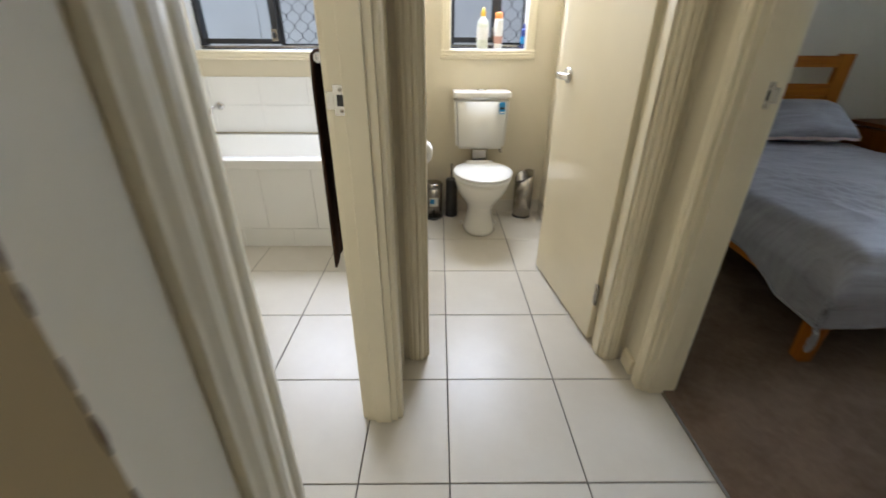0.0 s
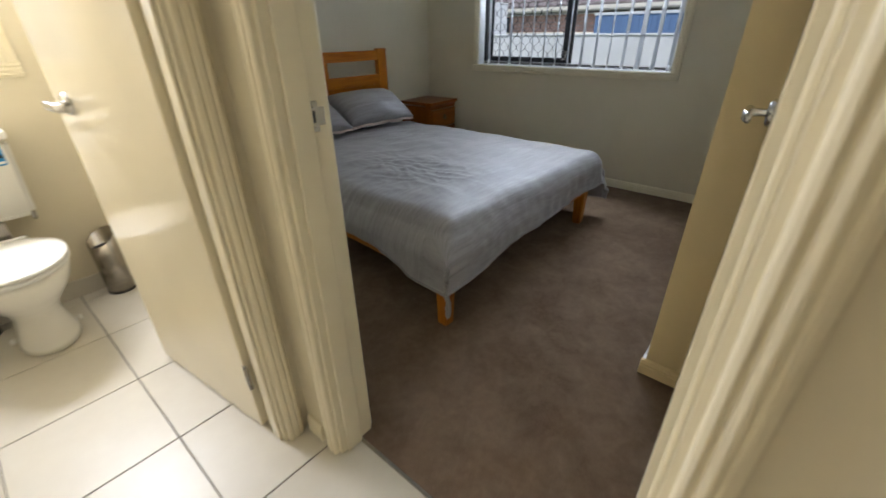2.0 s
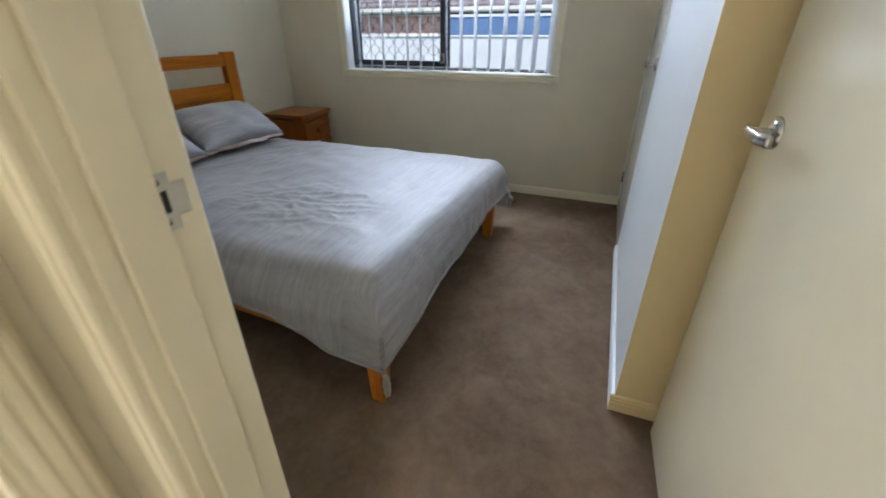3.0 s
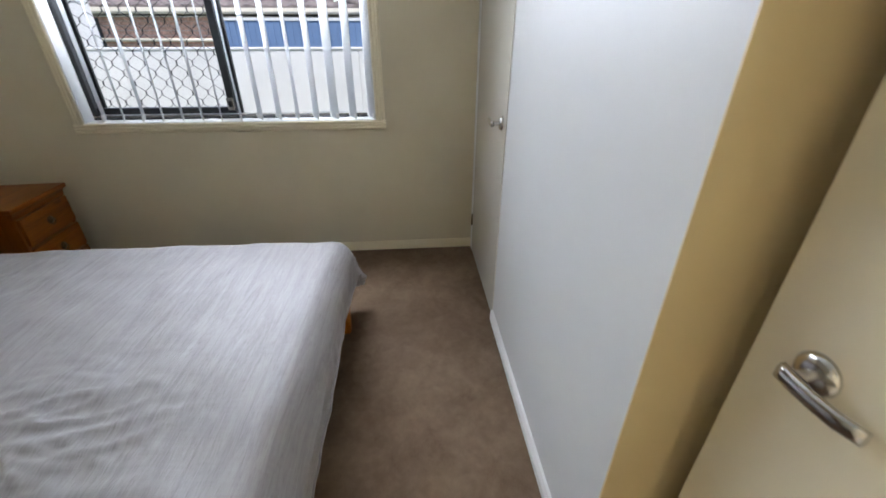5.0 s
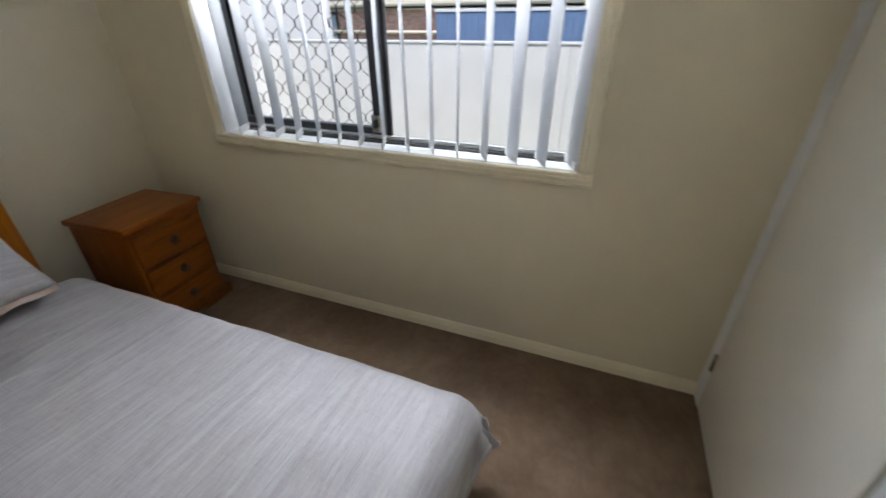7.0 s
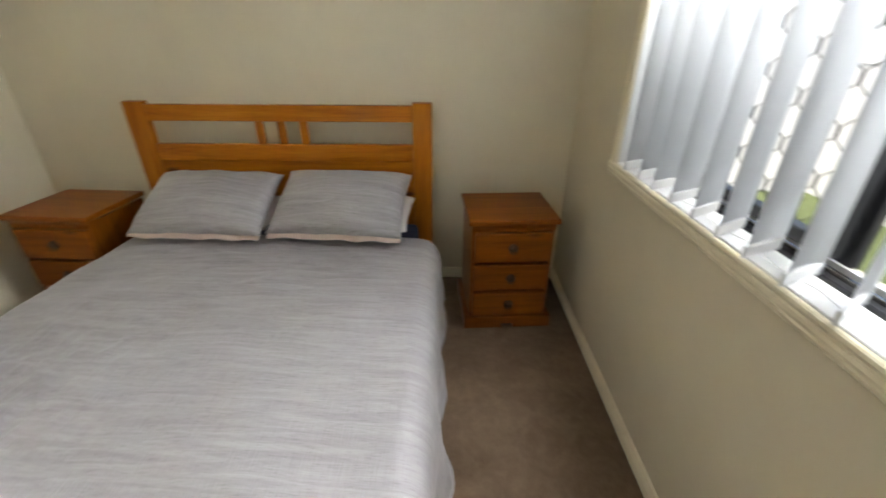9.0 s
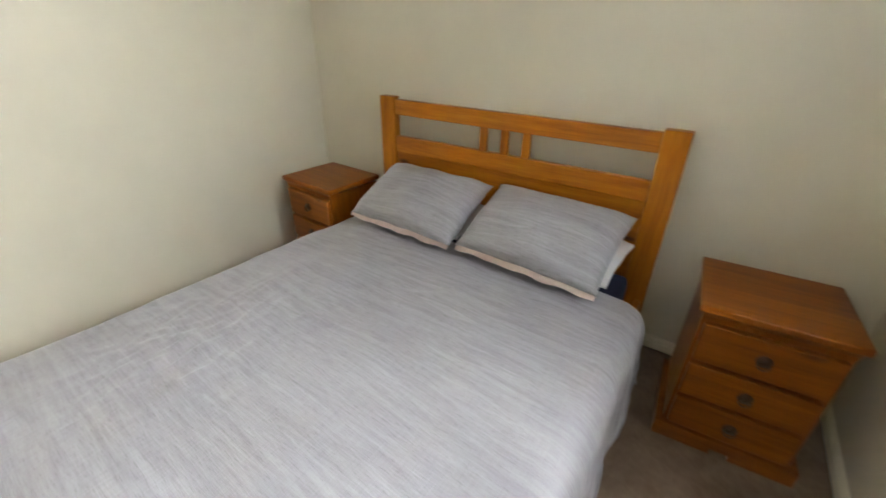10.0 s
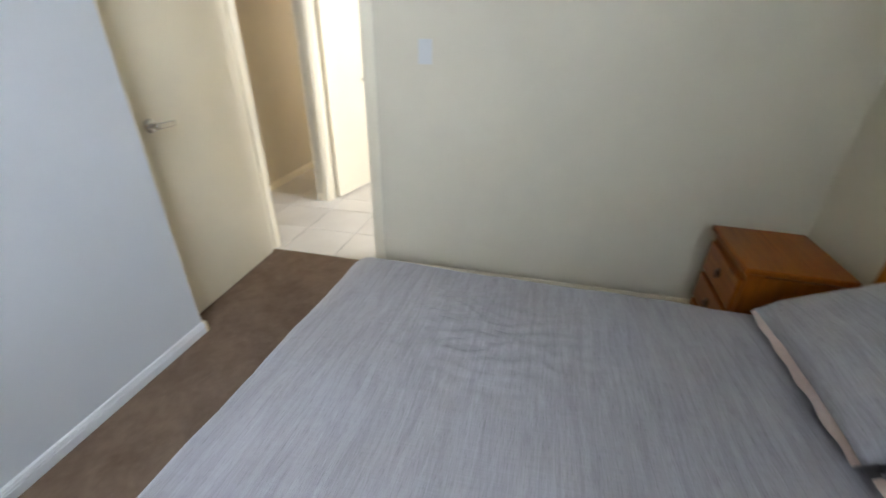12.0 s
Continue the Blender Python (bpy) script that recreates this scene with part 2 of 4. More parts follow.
# ---- mesh helpers ----
def box(bm, x0, x1, y0, y1, z0, z1):
    v = [bm.verts.new(p) for p in ((x0, y0, z0), (x1, y0, z0), (x1, y1, z0), (x0, y1, z0), (x0, y0, z1), (x1, y0, z1), (x1, y1, z1), (x0, y1, z1))]
    for f in ((0, 3, 2, 1), (4, 5, 6, 7), (0, 1, 5, 4), (1, 2, 6, 5), (2, 3, 7, 6), (3, 0, 4, 7)):
        bm.faces.new([v[i] for i in f])
    return bm


def cube(x0, x1, y0, y1, z0, z1, bevel=0.0, seg=2):
    bm = box(bmesh.new(), x0, x1, y0, y1, z0, z1)
    if bevel:
        bmesh.ops.bevel(bm, geom=list(bm.edges), offset=bevel, segments=seg, profile=0.6, affect="EDGES", clamp_overlap=True)
    return bm


def extrude(profile, origin, U, V, W, length):
    """A straight moulding: profile points (u, v) in the plane of U and V, drawn out along W."""
    bm = bmesh.new()
    o, U, V, W = Vector(origin), Vector(U), Vector(V), Vector(W)
    a = [bm.verts.new(o + U * u + V * v) for u, v in profile]
    b = [bm.verts.new(o + U * u + V * v + W * length) for u, v in profile]
    k = len(profile)
    for i in range(k):
        bm.faces.new((a[i], a[(i + 1) % k], b[(i + 1) % k], b[i]))
    bm.faces.new(a)
    bm.faces.new(b[::-1])
    bmesh.ops.recalc_face_normals(bm, faces=bm.faces)
    return bm


def lathe(profile, seg=32, sx=1.0, sy=1.0):
    """Rings (radius, z) turned about z."""
    bm = bmesh.new()
    rings = []
    for r, z in profile:
        if r < 1e-5:
            rings.append([bm.verts.new((0, 0, z))])
        else:
            rings.append([bm.verts.new((r * sx * math.cos(2 * math.pi * i / seg), r * sy * math.sin(2 * math.pi * i / seg), z)) for i in range(seg)])
    for a, b in zip(rings, rings[1:]):
        for i in range(seg):
            j = (i + 1) % seg
            if len(a) == 1 and len(b) == 1:
                continue
            if len(a) == 1:
                bm.faces.new((a[0], b[j], b[i]))
            elif len(b) == 1:
                bm.faces.new((a[i], a[j], b[0]))
            else:
                bm.faces.new((a[i], a[j], b[j], b[i]))
    bmesh.ops.recalc_face_normals(bm, faces=bm.faces)
    return bm


def tube(points, radius, seg=10):
    """A round bar along a line of points."""
    bm = bmesh.new()
    pts = [Vector(p) for p in points]
    rings = []
    for i, p in enumerate(pts):
        d = (pts[min(i + 1, len(pts) - 1)] - pts[max(i - 1, 0)]).normalized()
        side = d.cross(Vector((0, 0, 1)))
        if side.length < 0.05:
            side = d.cross(Vector((0, 1, 0)))
        side.normalize()
        up = side.cross(d).normalized()
        rings.append([bm.verts.new(p + radius * (math.cos(2 * math.pi * k / seg) * side + math.sin(2 * math.pi * k / seg) * up)) for k in range(seg)])
    for a, b in zip(rings, rings[1:]):
        for k in range(seg):
            bm.faces.new((a[k], a[(k + 1) % seg], b[(k + 1) % seg], b[k]))
    bm.faces.new(rings[0][::-1])
    bm.faces.new(rings[-1])
    bmesh.ops.recalc_face_normals(bm, faces=bm.faces)
    return bm


def part(name, bm, material, parent=None, label="", smooth=False, at=None):
    me = bpy.data.meshes.new(name)
    bm.to_mesh(me)
    bm.free()
    me.materials.append(material)
    if smooth:
        for p in me.polygons:
            p.use_smooth = True
    ob = new(name, me)
    if parent is not None:
        ob.parent = parent
    if at is not None:
        ob.matrix_basis = at
    if label:
        ob["label"] = label
    return ob


def thing(name, label, category, m=None, group="", kind=""):
    ob = new(name)
    ob.empty_display_size = 0.1
    if m is not None:
        ob.matrix_basis = m
    return tagged(ob, label, category, group, kind)


def structure(name, bm, material, label, category, smooth=False):
    return tagged(part(name, bm, material, smooth=smooth), label, category, kind="structure")


# ---- plan ----
H = 2.40                       # ceiling
XE, YN = 3.80, 2.29            # bedroom: window wall, headboard wall
XW, XH = 0.84, 0.72            # wall between bedroom and hall, its two faces
YF = -0.69                     # front of the built-in wardrobe
DN, DS = -0.045, -0.885        # bedroom doorway
DZ = 2.05
BN, BS = -0.169, -0.922        # bathroom doorway
WX0, WX1 = -0.100, 0.645        # toilet doorway
CARPET_X = 0.80


def wall_boxes(axis, a0, a1, b0, b1, holes=()):
    """A wall a0..a1 thick, running b0..b1; holes (from, to, bottom, top)."""
    bm = bmesh.new()
    put = (lambda p, q, z0, z1: box(bm, a0, a1, p, q, z0, z1)) if axis == "x" else (lambda p, q, z0, z1: box(bm, p, q, a0, a1, z0, z1))
    at = b0
    for p, q, z0, z1 in sorted(holes):
        put(at, p, -0.02, H)
        if z0 > 0:
            put(p, q, -0.02, z0)
        put(p, q, z1, H)
        at = q
    put(at, b1, -0.02, H)
    return bm


W1 = (-0.07, 1.65, 0.925, 2.10)      # bedroom window opening (y, y, z, z)
W2 = (0.035, 0.522, 1.105, 2.05)         # toilet window (x, x, z, z)
W3 = (-1.66, -0.55, 1.09, 2.05)      # bathroom window
structure("wall_east", wall_boxes("x", XE, XE + 0.20, -2.7, YN + 0.12, [W1]), WALL, "cream painted bedroom wall below and beside the window", "wall")
structure("wall_north", wall_boxes("y", YN, YN + 0.12, XW, XE), WALL, "cream painted wall behind the bed head", "wall")
structure("wall_west", wall_boxes("x", XH, XW, -2.7, YN + 0.12, [(-1.88, -1.125, 0, DZ), (DS, DN, 0, DZ)]), WALL, "cream painted wall between hall and bedrooms", "wall")
structure("wall_wardrobe", wall_boxes("y", YF - 0.09, YF, 1.704, XE, [(2.935, 3.725, 0, 2.05)]), WALL_W, "painted wall of the built-in wardrobe, daylight in its pale colour", "wall")
nib = bmesh.new()
box(nib, 1.70, 1.79, -0.90, YF - 0.09, -0.02, H)
box(nib, 1.70, 1.704, YF - 0.09, YF, -0.02, H)
structure("wall_nib", nib, NIB, "cream end of the wardrobe wall beside the open door, warm light in its colour", "wall")
structure("wall_alcove", box(bmesh.new(), XW, XE, -1.0, -0.90, -0.02, H), WALL, "cream wall behind the open bedroom door", "wall")
structure("wall_second_room", box(bmesh.new(), 1.72, 1.80, -2.7, -1.0, -0.02, H), WALL, "cream wall of the second carpeted room", "wall")
structure("wall_toilet_front", wall_boxes("y", 0.12, 0.22, -0.172, XH, [(WX0, WX1, 0, DZ)]), WALL, "cream wall around the toilet doorway", "wall")
structure("wall_toilet_west", wall_boxes("x", -0.275, -0.172, 0.12, 1.87), WALL, "cream wall between bathroom and toilet", "wall")
structure("wall_toilet_back", wall_boxes("y", 1.72, 1.90, -0.172, XH, [W2]), WALL, "cream wall behind the toilet cistern", "wall")
structure("wall_bath_back", wall_boxes("y", 1.87, 2.05, -2.06, -0.172, [W3]), WALL, "cream wall above the bath tiling", "wall")
structure("wall_bath_west", box(bmesh.new(), -2.06, -1.95, -1.04, 1.87, -0.02, H), WALL, "cream bathroom end wall", "wall")
structure("wall_hall_west", wall_boxes("x", -0.275, -0.172, -1.035, 0.12, [(BS, BN, 0, DZ)]), WALL, "cream hall wall around the bathroom doorway", "wall")
structure("wall_bath_south", box(bmesh.new(), -2.06, -0.275, -1.035, -0.945, -0.02, H), WALL, "cream wall of the side passage", "wall")
structure("wall_passage_south", box(bmesh.new(), -2.5, -0.172, -1.72, -1.60, -0.02, H), WALL, "cream south wall of the side passage", "wall")
# two added walls, out of view, stop sky light flooding passage and hall
structure("wall_passage_end", wall_boxes("x", -2.6, -2.5, -1.72, -1.045), WALL, "unseen wall added to close the end of the side passage", "wall")
structure("wall_hall_end", wall_boxes("y", -2.8, -2.7, -0.29, XE), WALL, "unseen wall added to keep daylight out of the hall", "wall")
structure("wall_hall_south_west", box(bmesh.new(), -0.29, -0.172, -2.7, -1.72, -0.02, H), WALL, "cream hall wall south of the passage", "wall")
structure("ceiling", box(bmesh.new(), -2.9, 4.55, -3.1, 2.9, H, H + 0.16), CEIL, "flat white plasterboard ceiling", "ceiling")

# worn plaster edge on the passage corner: small knocked-out flakes along the arris
rp = random.Random(12)
bm = bmesh.new()
z = 0.06
while z < 2.3:
    tall, wide = rp.uniform(0.006, 0.026), rp.uniform(0.0005, 0.0017)
    cols = []
    for k in range(6):
        zz = z + tall * k / 5
        e = wide * math.sin(math.pi * (k + 0.35) / 5.7) * rp.uniform(0.6, 1.15)
        cols.append([bm.verts.new(q) for q in ((-0.172 - e, -1.0356, zz), (-0.1714, -1.0358, zz), (-0.1714, -1.035 + e * 1.2, zz))])
    for p, q in zip(cols, cols[1:]):
        for k in range(2):
            bm.faces.new((p[k], p[k + 1], q[k + 1], q[k]))
    z += tall + rp.choice((0.003, 0.008, 0.015, 0.05)) * rp.uniform(0.6, 1.6)
structure("trim_corner", bm, GAP_SHADE_CHIP, "dark chips knocked out of the hall corner", "trim")

# carpet with a turned edge at the tile threshold
bm = box(bmesh.new(), CARPET_X, XE, -0.90, YN, -0.02, 0.004)
box(bm, CARPET_X, 1.72, -2.7, -1.0, -0.02, 0.004)
structure("floor_carpet", bm, CARPET, "taupe brown cut-pile carpet", "carpet")
structure("floor_screed", box(bmesh.new(), -2.5, CARPET_X, -2.7, 1.87, -0.05, -0.0035), GROUT, "dark grout bed below the floor tiles", "floor")
structure("carpet_trim", cube(CARPET_X - 0.012, CARPET_X + 0.004, DS, DN, -0.01, 0.003, 0.0015), STEEL, "thin metal strip between tiles and carpet", "trim")

# ---- mouldings ----
ARCH = [(0, 0), (0, 0.012), (0.004, 0.016), (0.012, 0.018), (0.016, 0.0165), (0.019, 0.0135), (0.022, 0.0135), (0.025, 0.017), (0.034, 0.0185), (0.040, 0.017), (0.043, 0.0135), (0.046, 0.0135), (0.049, 0.016), (0.056, 0.0145), (0.062, 0.010), (0.066, 0.008), (0.066, 0)]
ARCH = [(u * 0.86, v) for u, v in ARCH]
SKIRT = [(0, 0), (0.0, 0.015), (0.040, 0.015), (0.043, 0.0115), (0.047, 0.0145), (0.054, 0.0145), (0.057, 0.0105), (0.061, 0.0125), (0.066, 0.010), (0.068, 0.004), (0.068, 0)]


def skirting(name, a, b, out, label="cream grooved skirting board", m=TRIM):
    a, b = Vector((*a, 0)), Vector((*b, 0))
    d = b - a
    return structure(name, extrude(SKIRT, a, (0, 0, 1), (*out, 0), d.normalized(), d.length), m, label, "skirting")


skirting("baseboard", (XE, YF), (XE, YN), (-1, 0))
skirting("baseboard", (XW, YN), (XE - 0.015, YN), (0, -1))
skirting("baseboard", (XW, DN + 0.09), (XW, YN - 0.015), (1, 0))
skirting("baseboard", (1.70, YF), (2.930, YF), (0, 1), "white grooved skirting of the wardrobe wall", TRIM_W)
# this run takes the nib's yellowed colour, warm light included
skirting("baseboard", (1.70, -0.90), (1.70, YF + 0.015), (-1, 0), m=NIB)
skirting("baseboard", (1.72, -2.7), (1.72, -1.0), (-1, 0))
skirting("baseboard", (-2.5, -1.60), (-0.172, -1.60), (0, 1))
for a, b, out in (((-0.172, 0.22), (-0.172, 1.72), (1, 0)), ((-0.163, 1.72), (XH - 0.009, 1.72), (0, -1)), ((XH, 0.22), (XH, 1.72), (-1, 0))):
    run = Vector((*b, 0)) - Vector((*a, 0))
    structure("baseboard", extrude([(0, 0), (0, 0.009), (0.088, 0.009), (0.091, 0.007), (0.091, 0)], (*a, 0), (0, 0, 1), (*out, 0), run.normalized(), run.length), TILE, "cream tile skirting of the toilet room", "skirting")
skirting("baseboard", (XH, 0.10), (XH, DN + 0.068), (-1, 0))
skirting("baseboard", (XH, DS - 0.068), (XH, -1.057), (-1, 0))
skirting("baseboard", (-0.172, -1.035), (-0.172, BS - 0.055), (1, 0))


# ---- doors ----
def lever_handle(parent, m, mirror=1):
    """Round rose, short neck and a flat lever; y points out of the leaf, x along the lever."""
    rose = part("handle_rose", lathe([(0, 0.013), (0.014, 0.013), (0.027, 0.010), (0.032, 0.004), (0.032, 0)], 32), CHROME, parent, "round chrome handle rose", True, m @ pose(0, 0, 0, -90))
    part("neck", lathe([(0.011, 0), (0.009, 0.012), (0.010, 0.042), (0.012, 0.050), (0, 0.052)], 20), CHROME, rose, "", True)
    bm = bmesh.new()
    n = 12
    rows = []
    for i in range(n + 1):
        t = i / n
        x = mirror * (-0.014 + 0.112 * t)
        hgt = 0.0135 - 0.002 * t
        dep = 0.0075 - 0.002 * t
        zc = 0.046 + 0.004 * math.sin(t * math.pi) - 0.012 * max(0, t - 0.75) * 4 * 0.5
        rows.append([bm.verts.new((x, hgt * c, zc + dep * s)) for c, s in ((-1, -0.5), (-0.6, -1), (0.6, -1), (1, -0.5), (1, 0.5), (0.6, 1), (-0.6, 1), (-1, 0.5))])
    for a, b in zip(rows, rows[1:]):
        for k in range(8):
            bm.faces.new((a[k], a[(k + 1) % 8], b[(k + 1) % 8], b[k]))
    bm.faces.new(rows[0])
    bm.faces.new(rows[-1])
    bmesh.ops.recalc_face_normals(bm, faces=bm.faces)
    part("lever", bm, CHROME, rose, "chrome lever", True)
    return rose


def strike(parent, m):
    """Strike plate on a jamb: x across the jamb, z up, y out of it."""
    bm = bmesh.new()
    for b4 in ((-0.016, 0.016, -0.034, -0.013), (-0.016, 0.016, 0.013, 0.034), (-0.016, -0.009, -0.013, 0.013), (0.009, 0.016, -0.013, 0.013)):
        box(bm, b4[0], b4[1], 0, 0.002, b4[2], b4[3])
    plate = part("strike_plate", bm, CHROME, parent, "chrome strike plate", False, m @ Matrix.Diagonal((0.95, 1.0, 0.95, 1.0)))
    # thin black sheet paints the darkness inside the latch opening
    part("latch_hole", cube(-0.009, 0.009, 0.0001, 0.0006, -0.013, 0.013), BLACK_PL, plate)
    part("lip", cube(0.016, 0.034, 0.0, 0.002, -0.020, 0.020, 0.0008), CHROME, plate)
    for s in (-0.024, 0.024):
        part("screw", lathe([(0.0045, 0), (0.004, 0.0012), (0, 0.0014)], 12), STEEL, plate, "", True, pose(0, 0.002, s, -90))
    return plate


def hinge(parent, m):
    h = part("hinge", tube([(0, 0, -0.045), (0, 0, 0.045)], 0.0065, 12), STEEL, parent, "steel butt hinge", True, m)
    part("hinge_leaf", cube(-0.002, 0.028, -0.0015, 0.0015, -0.045, 0.045), STEEL, h)
    return h


def door_set(name, label, axis, lo, hi, f0, f1, side_arch, stop_at):
    """Linings, stops and architraves of a doorway. axis: the wall's normal; lo..hi the opening, f0..f1 the wall's faces."""
    d = thing(name, label, "door", kind="structure")
    lin = 0.018
    sw = (lambda x0, x1, y0, y1: (x0, x1, y0, y1)) if axis == "x" else (lambda x0, x1, y0, y1: (y0, y1, x0, x1))
    for a, b in ((lo, lo + lin), (hi - lin, hi)):
        part("jamb", cube(*sw(f0 - 0.001, f1 + 0.001, a, b), 0, DZ - 0.001, 0.001, 1), TRIM, d)
    part("head_jamb", cube(*sw(f0 - 0.001, f1 + 0.001, lo + lin, hi - lin), DZ - lin, DZ - 0.001), TRIM, d)
    for a, b in ((lo + lin, lo + lin + 0.010), (hi - lin - 0.010, hi - lin)):
        part("door_stop", cube(*sw(stop_at[0], stop_at[1], a, b), 0, DZ - lin, 0.002, 1), TRIM, d)
    for face, out in ((f0, -1), (f1, 1)):
        if out not in side_arch:
            continue
        V = (out, 0, 0) if axis == "x" else (0, out, 0)
        for e, sgn in ((lo + 0.006, -1), (hi - 0.006, 1)):
            o = (face, e, 0.0) if axis == "x" else (e, face, 0.0)
            U = (0, sgn, 0) if axis == "x" else (sgn, 0, 0)
            part("architrave", extrude(ARCH, o, U, V, (0, 0, 1), DZ + 0.055), TRIM, d, "cream fluted architrave")
        o = (face, lo + 0.006, DZ - 0.006) if axis == "x" else (lo + 0.006, face, DZ - 0.006)
        W = (0, 1, 0) if axis == "x" else (1, 0, 0)
        part("architrave", extrude(ARCH, o, (0, 0, 1), V, W, hi - lo - 0.012), TRIM, d)
    return d


def leaf(parent, width, m, label, handles):
    """Flush door leaf: x along the leaf from the hinge, y through its thickness."""
    lf = part("door_leaf", cube(0.003, width, -0.018, 0.018, 0.012, 2.03, 0.002, 1), ENAMEL, parent, label, False, m)
    for out in handles:
        # the lever points back to the hinge
        lever_handle(lf, pose(width - 0.100, 0.018 * out, 1.02) @ (pose(0, 0, 0) if out > 0 else pose(0, 0, 0, 180, 0, 0)), -1)
    return lf


d1 = door_set("door_1", "cream flush bedroom door standing open against the nib", "x", DS, DN, XH, XW, (-1, 1), (XH + 0.02, XH + 0.075))
leaf(d1, 0.785, pose(XW + 0.006, DS + 0.026, 0, 0, 0, 2.2), "cream painted flush door leaf", (1, -1))
strike(d1, pose(XH + 0.078, DN - 0.018, 1.035, 0, 0, 0) @ pose(0, 0, 0, 180, 0, 0))
for z in (0.24, 1.78):
    hinge(d1, pose(XW + 0.004, DS + 0.016, z))

d2 = door_set("door_2", "cream toilet door standing open into the toilet", "y", WX0, WX1, 0.12, 0.22, (-1,), (0.135, 0.18))
leaf(d2, 0.655, pose(WX1 - 0.022, 0.226, 0, 0, 0, 97), "cream painted flush toilet door leaf", (1, -1))
for z in (0.24, 1.78):
    hinge(d2, pose(WX1 - 0.040, 0.214, z, 0, 0, 90))

d3 = door_set("door_3", "cream bathroom door standing open into the bathroom", "x", BS, BN, -0.275, -0.172, (-1, 1), (-0.245, -0.192))
leaf(d3, 0.63, pose(-0.268, BS + 0.045, 0, 0, 0, 167), "cream painted flush bathroom door leaf", (1, -1))
strike(d3, pose(-0.252, BN - 0.0185, 1.035, 0, 0, 180))

door_set("door_4", "cream doorway to the second carpeted room", "x", -1.88, -1.125, XH, XW, (-1, 1), (XH + 0.02, XH + 0.075))

d5 = thing("door_5", "flush ivory wardrobe door, closed, with a lever handle", "door", kind="structure")
lf = part("door_leaf", cube(2.949, 3.718, YF - 0.034, YF + 0.001, 0.015, 2.04, 0.002, 1), IVORY, d5, "ivory painted flush wardrobe door")
# dark brown and black strips paint the shade in the gaps at both door edges
part("jamb", cube(2.9355, 2.9475, YF - 0.05, YF - 0.010, 0, 2.05), GAP_SHADE_CHIP, d5, "dark strip for the shade in the gap beside the door")
part("jamb", cube(3.7195, 3.724, YF - 0.05, YF - 0.006, 0, 2.05), BLACK_PL, d5)
lever_handle(lf, pose(3.03, YF + 0.001, 1.05, 0, 0, 0), 1)
for z in (0.25, 1.80):
    part("hinge", tube([(3.722, YF + 0.005, z - 0.04), (3.722, YF + 0.005, z + 0.04)], 0.007, 10), STEEL, d5, "steel butt hinge", True)

# ---- windows ----
def rail(x0, x1, y0, y1, z0, z1):
    return cube(x0, x1, y0, y1, z0, z1, 0.003, 1)


def diamond_grille(lo, hi, z0, z1, pitch=0.092, hgt=0.112, r=0.0021):
    """Crimped diamond mesh in the plane (s, z): leaning bars both ways, joined by short upright twists at the crossings."""
    bm = bmesh.new()

    def bar(p, q, rr):
        rings = [[bm.verts.new((c[0] + a * rr, b * rr * 0.7, c[1])) for a, b in ((1, 1), (-1, 1), (-1, -1), (1, -1))] for c in (p, q)]
        for k in range(4):
            bm.faces.new((rings[0][k], rings[0][(k + 1) % 4], rings[1][(k + 1) % 4], rings[1][k]))

    twist = 0.011
    rows_up = int((z1 - z0) / (hgt / 2)) + 1
    across = int((hi - lo) / pitch) + 2
    for j in range(rows_up):
        zj = z0 + j * hgt / 2
        for i in range(across):
            si = lo + (i + 0.5 * (j % 2)) * pitch
            if not lo <= si <= hi:
                continue
            bar((si, zj - twist), (si, zj + twist), r * 1.5)
            for lean in (-0.5, 0.5):
                sn, zn = si + lean * pitch, zj + hgt / 2
                if lo <= sn <= hi and zn <= z1:
                    bar((si, zj + twist), (sn, zn - twist), r)
    return bm


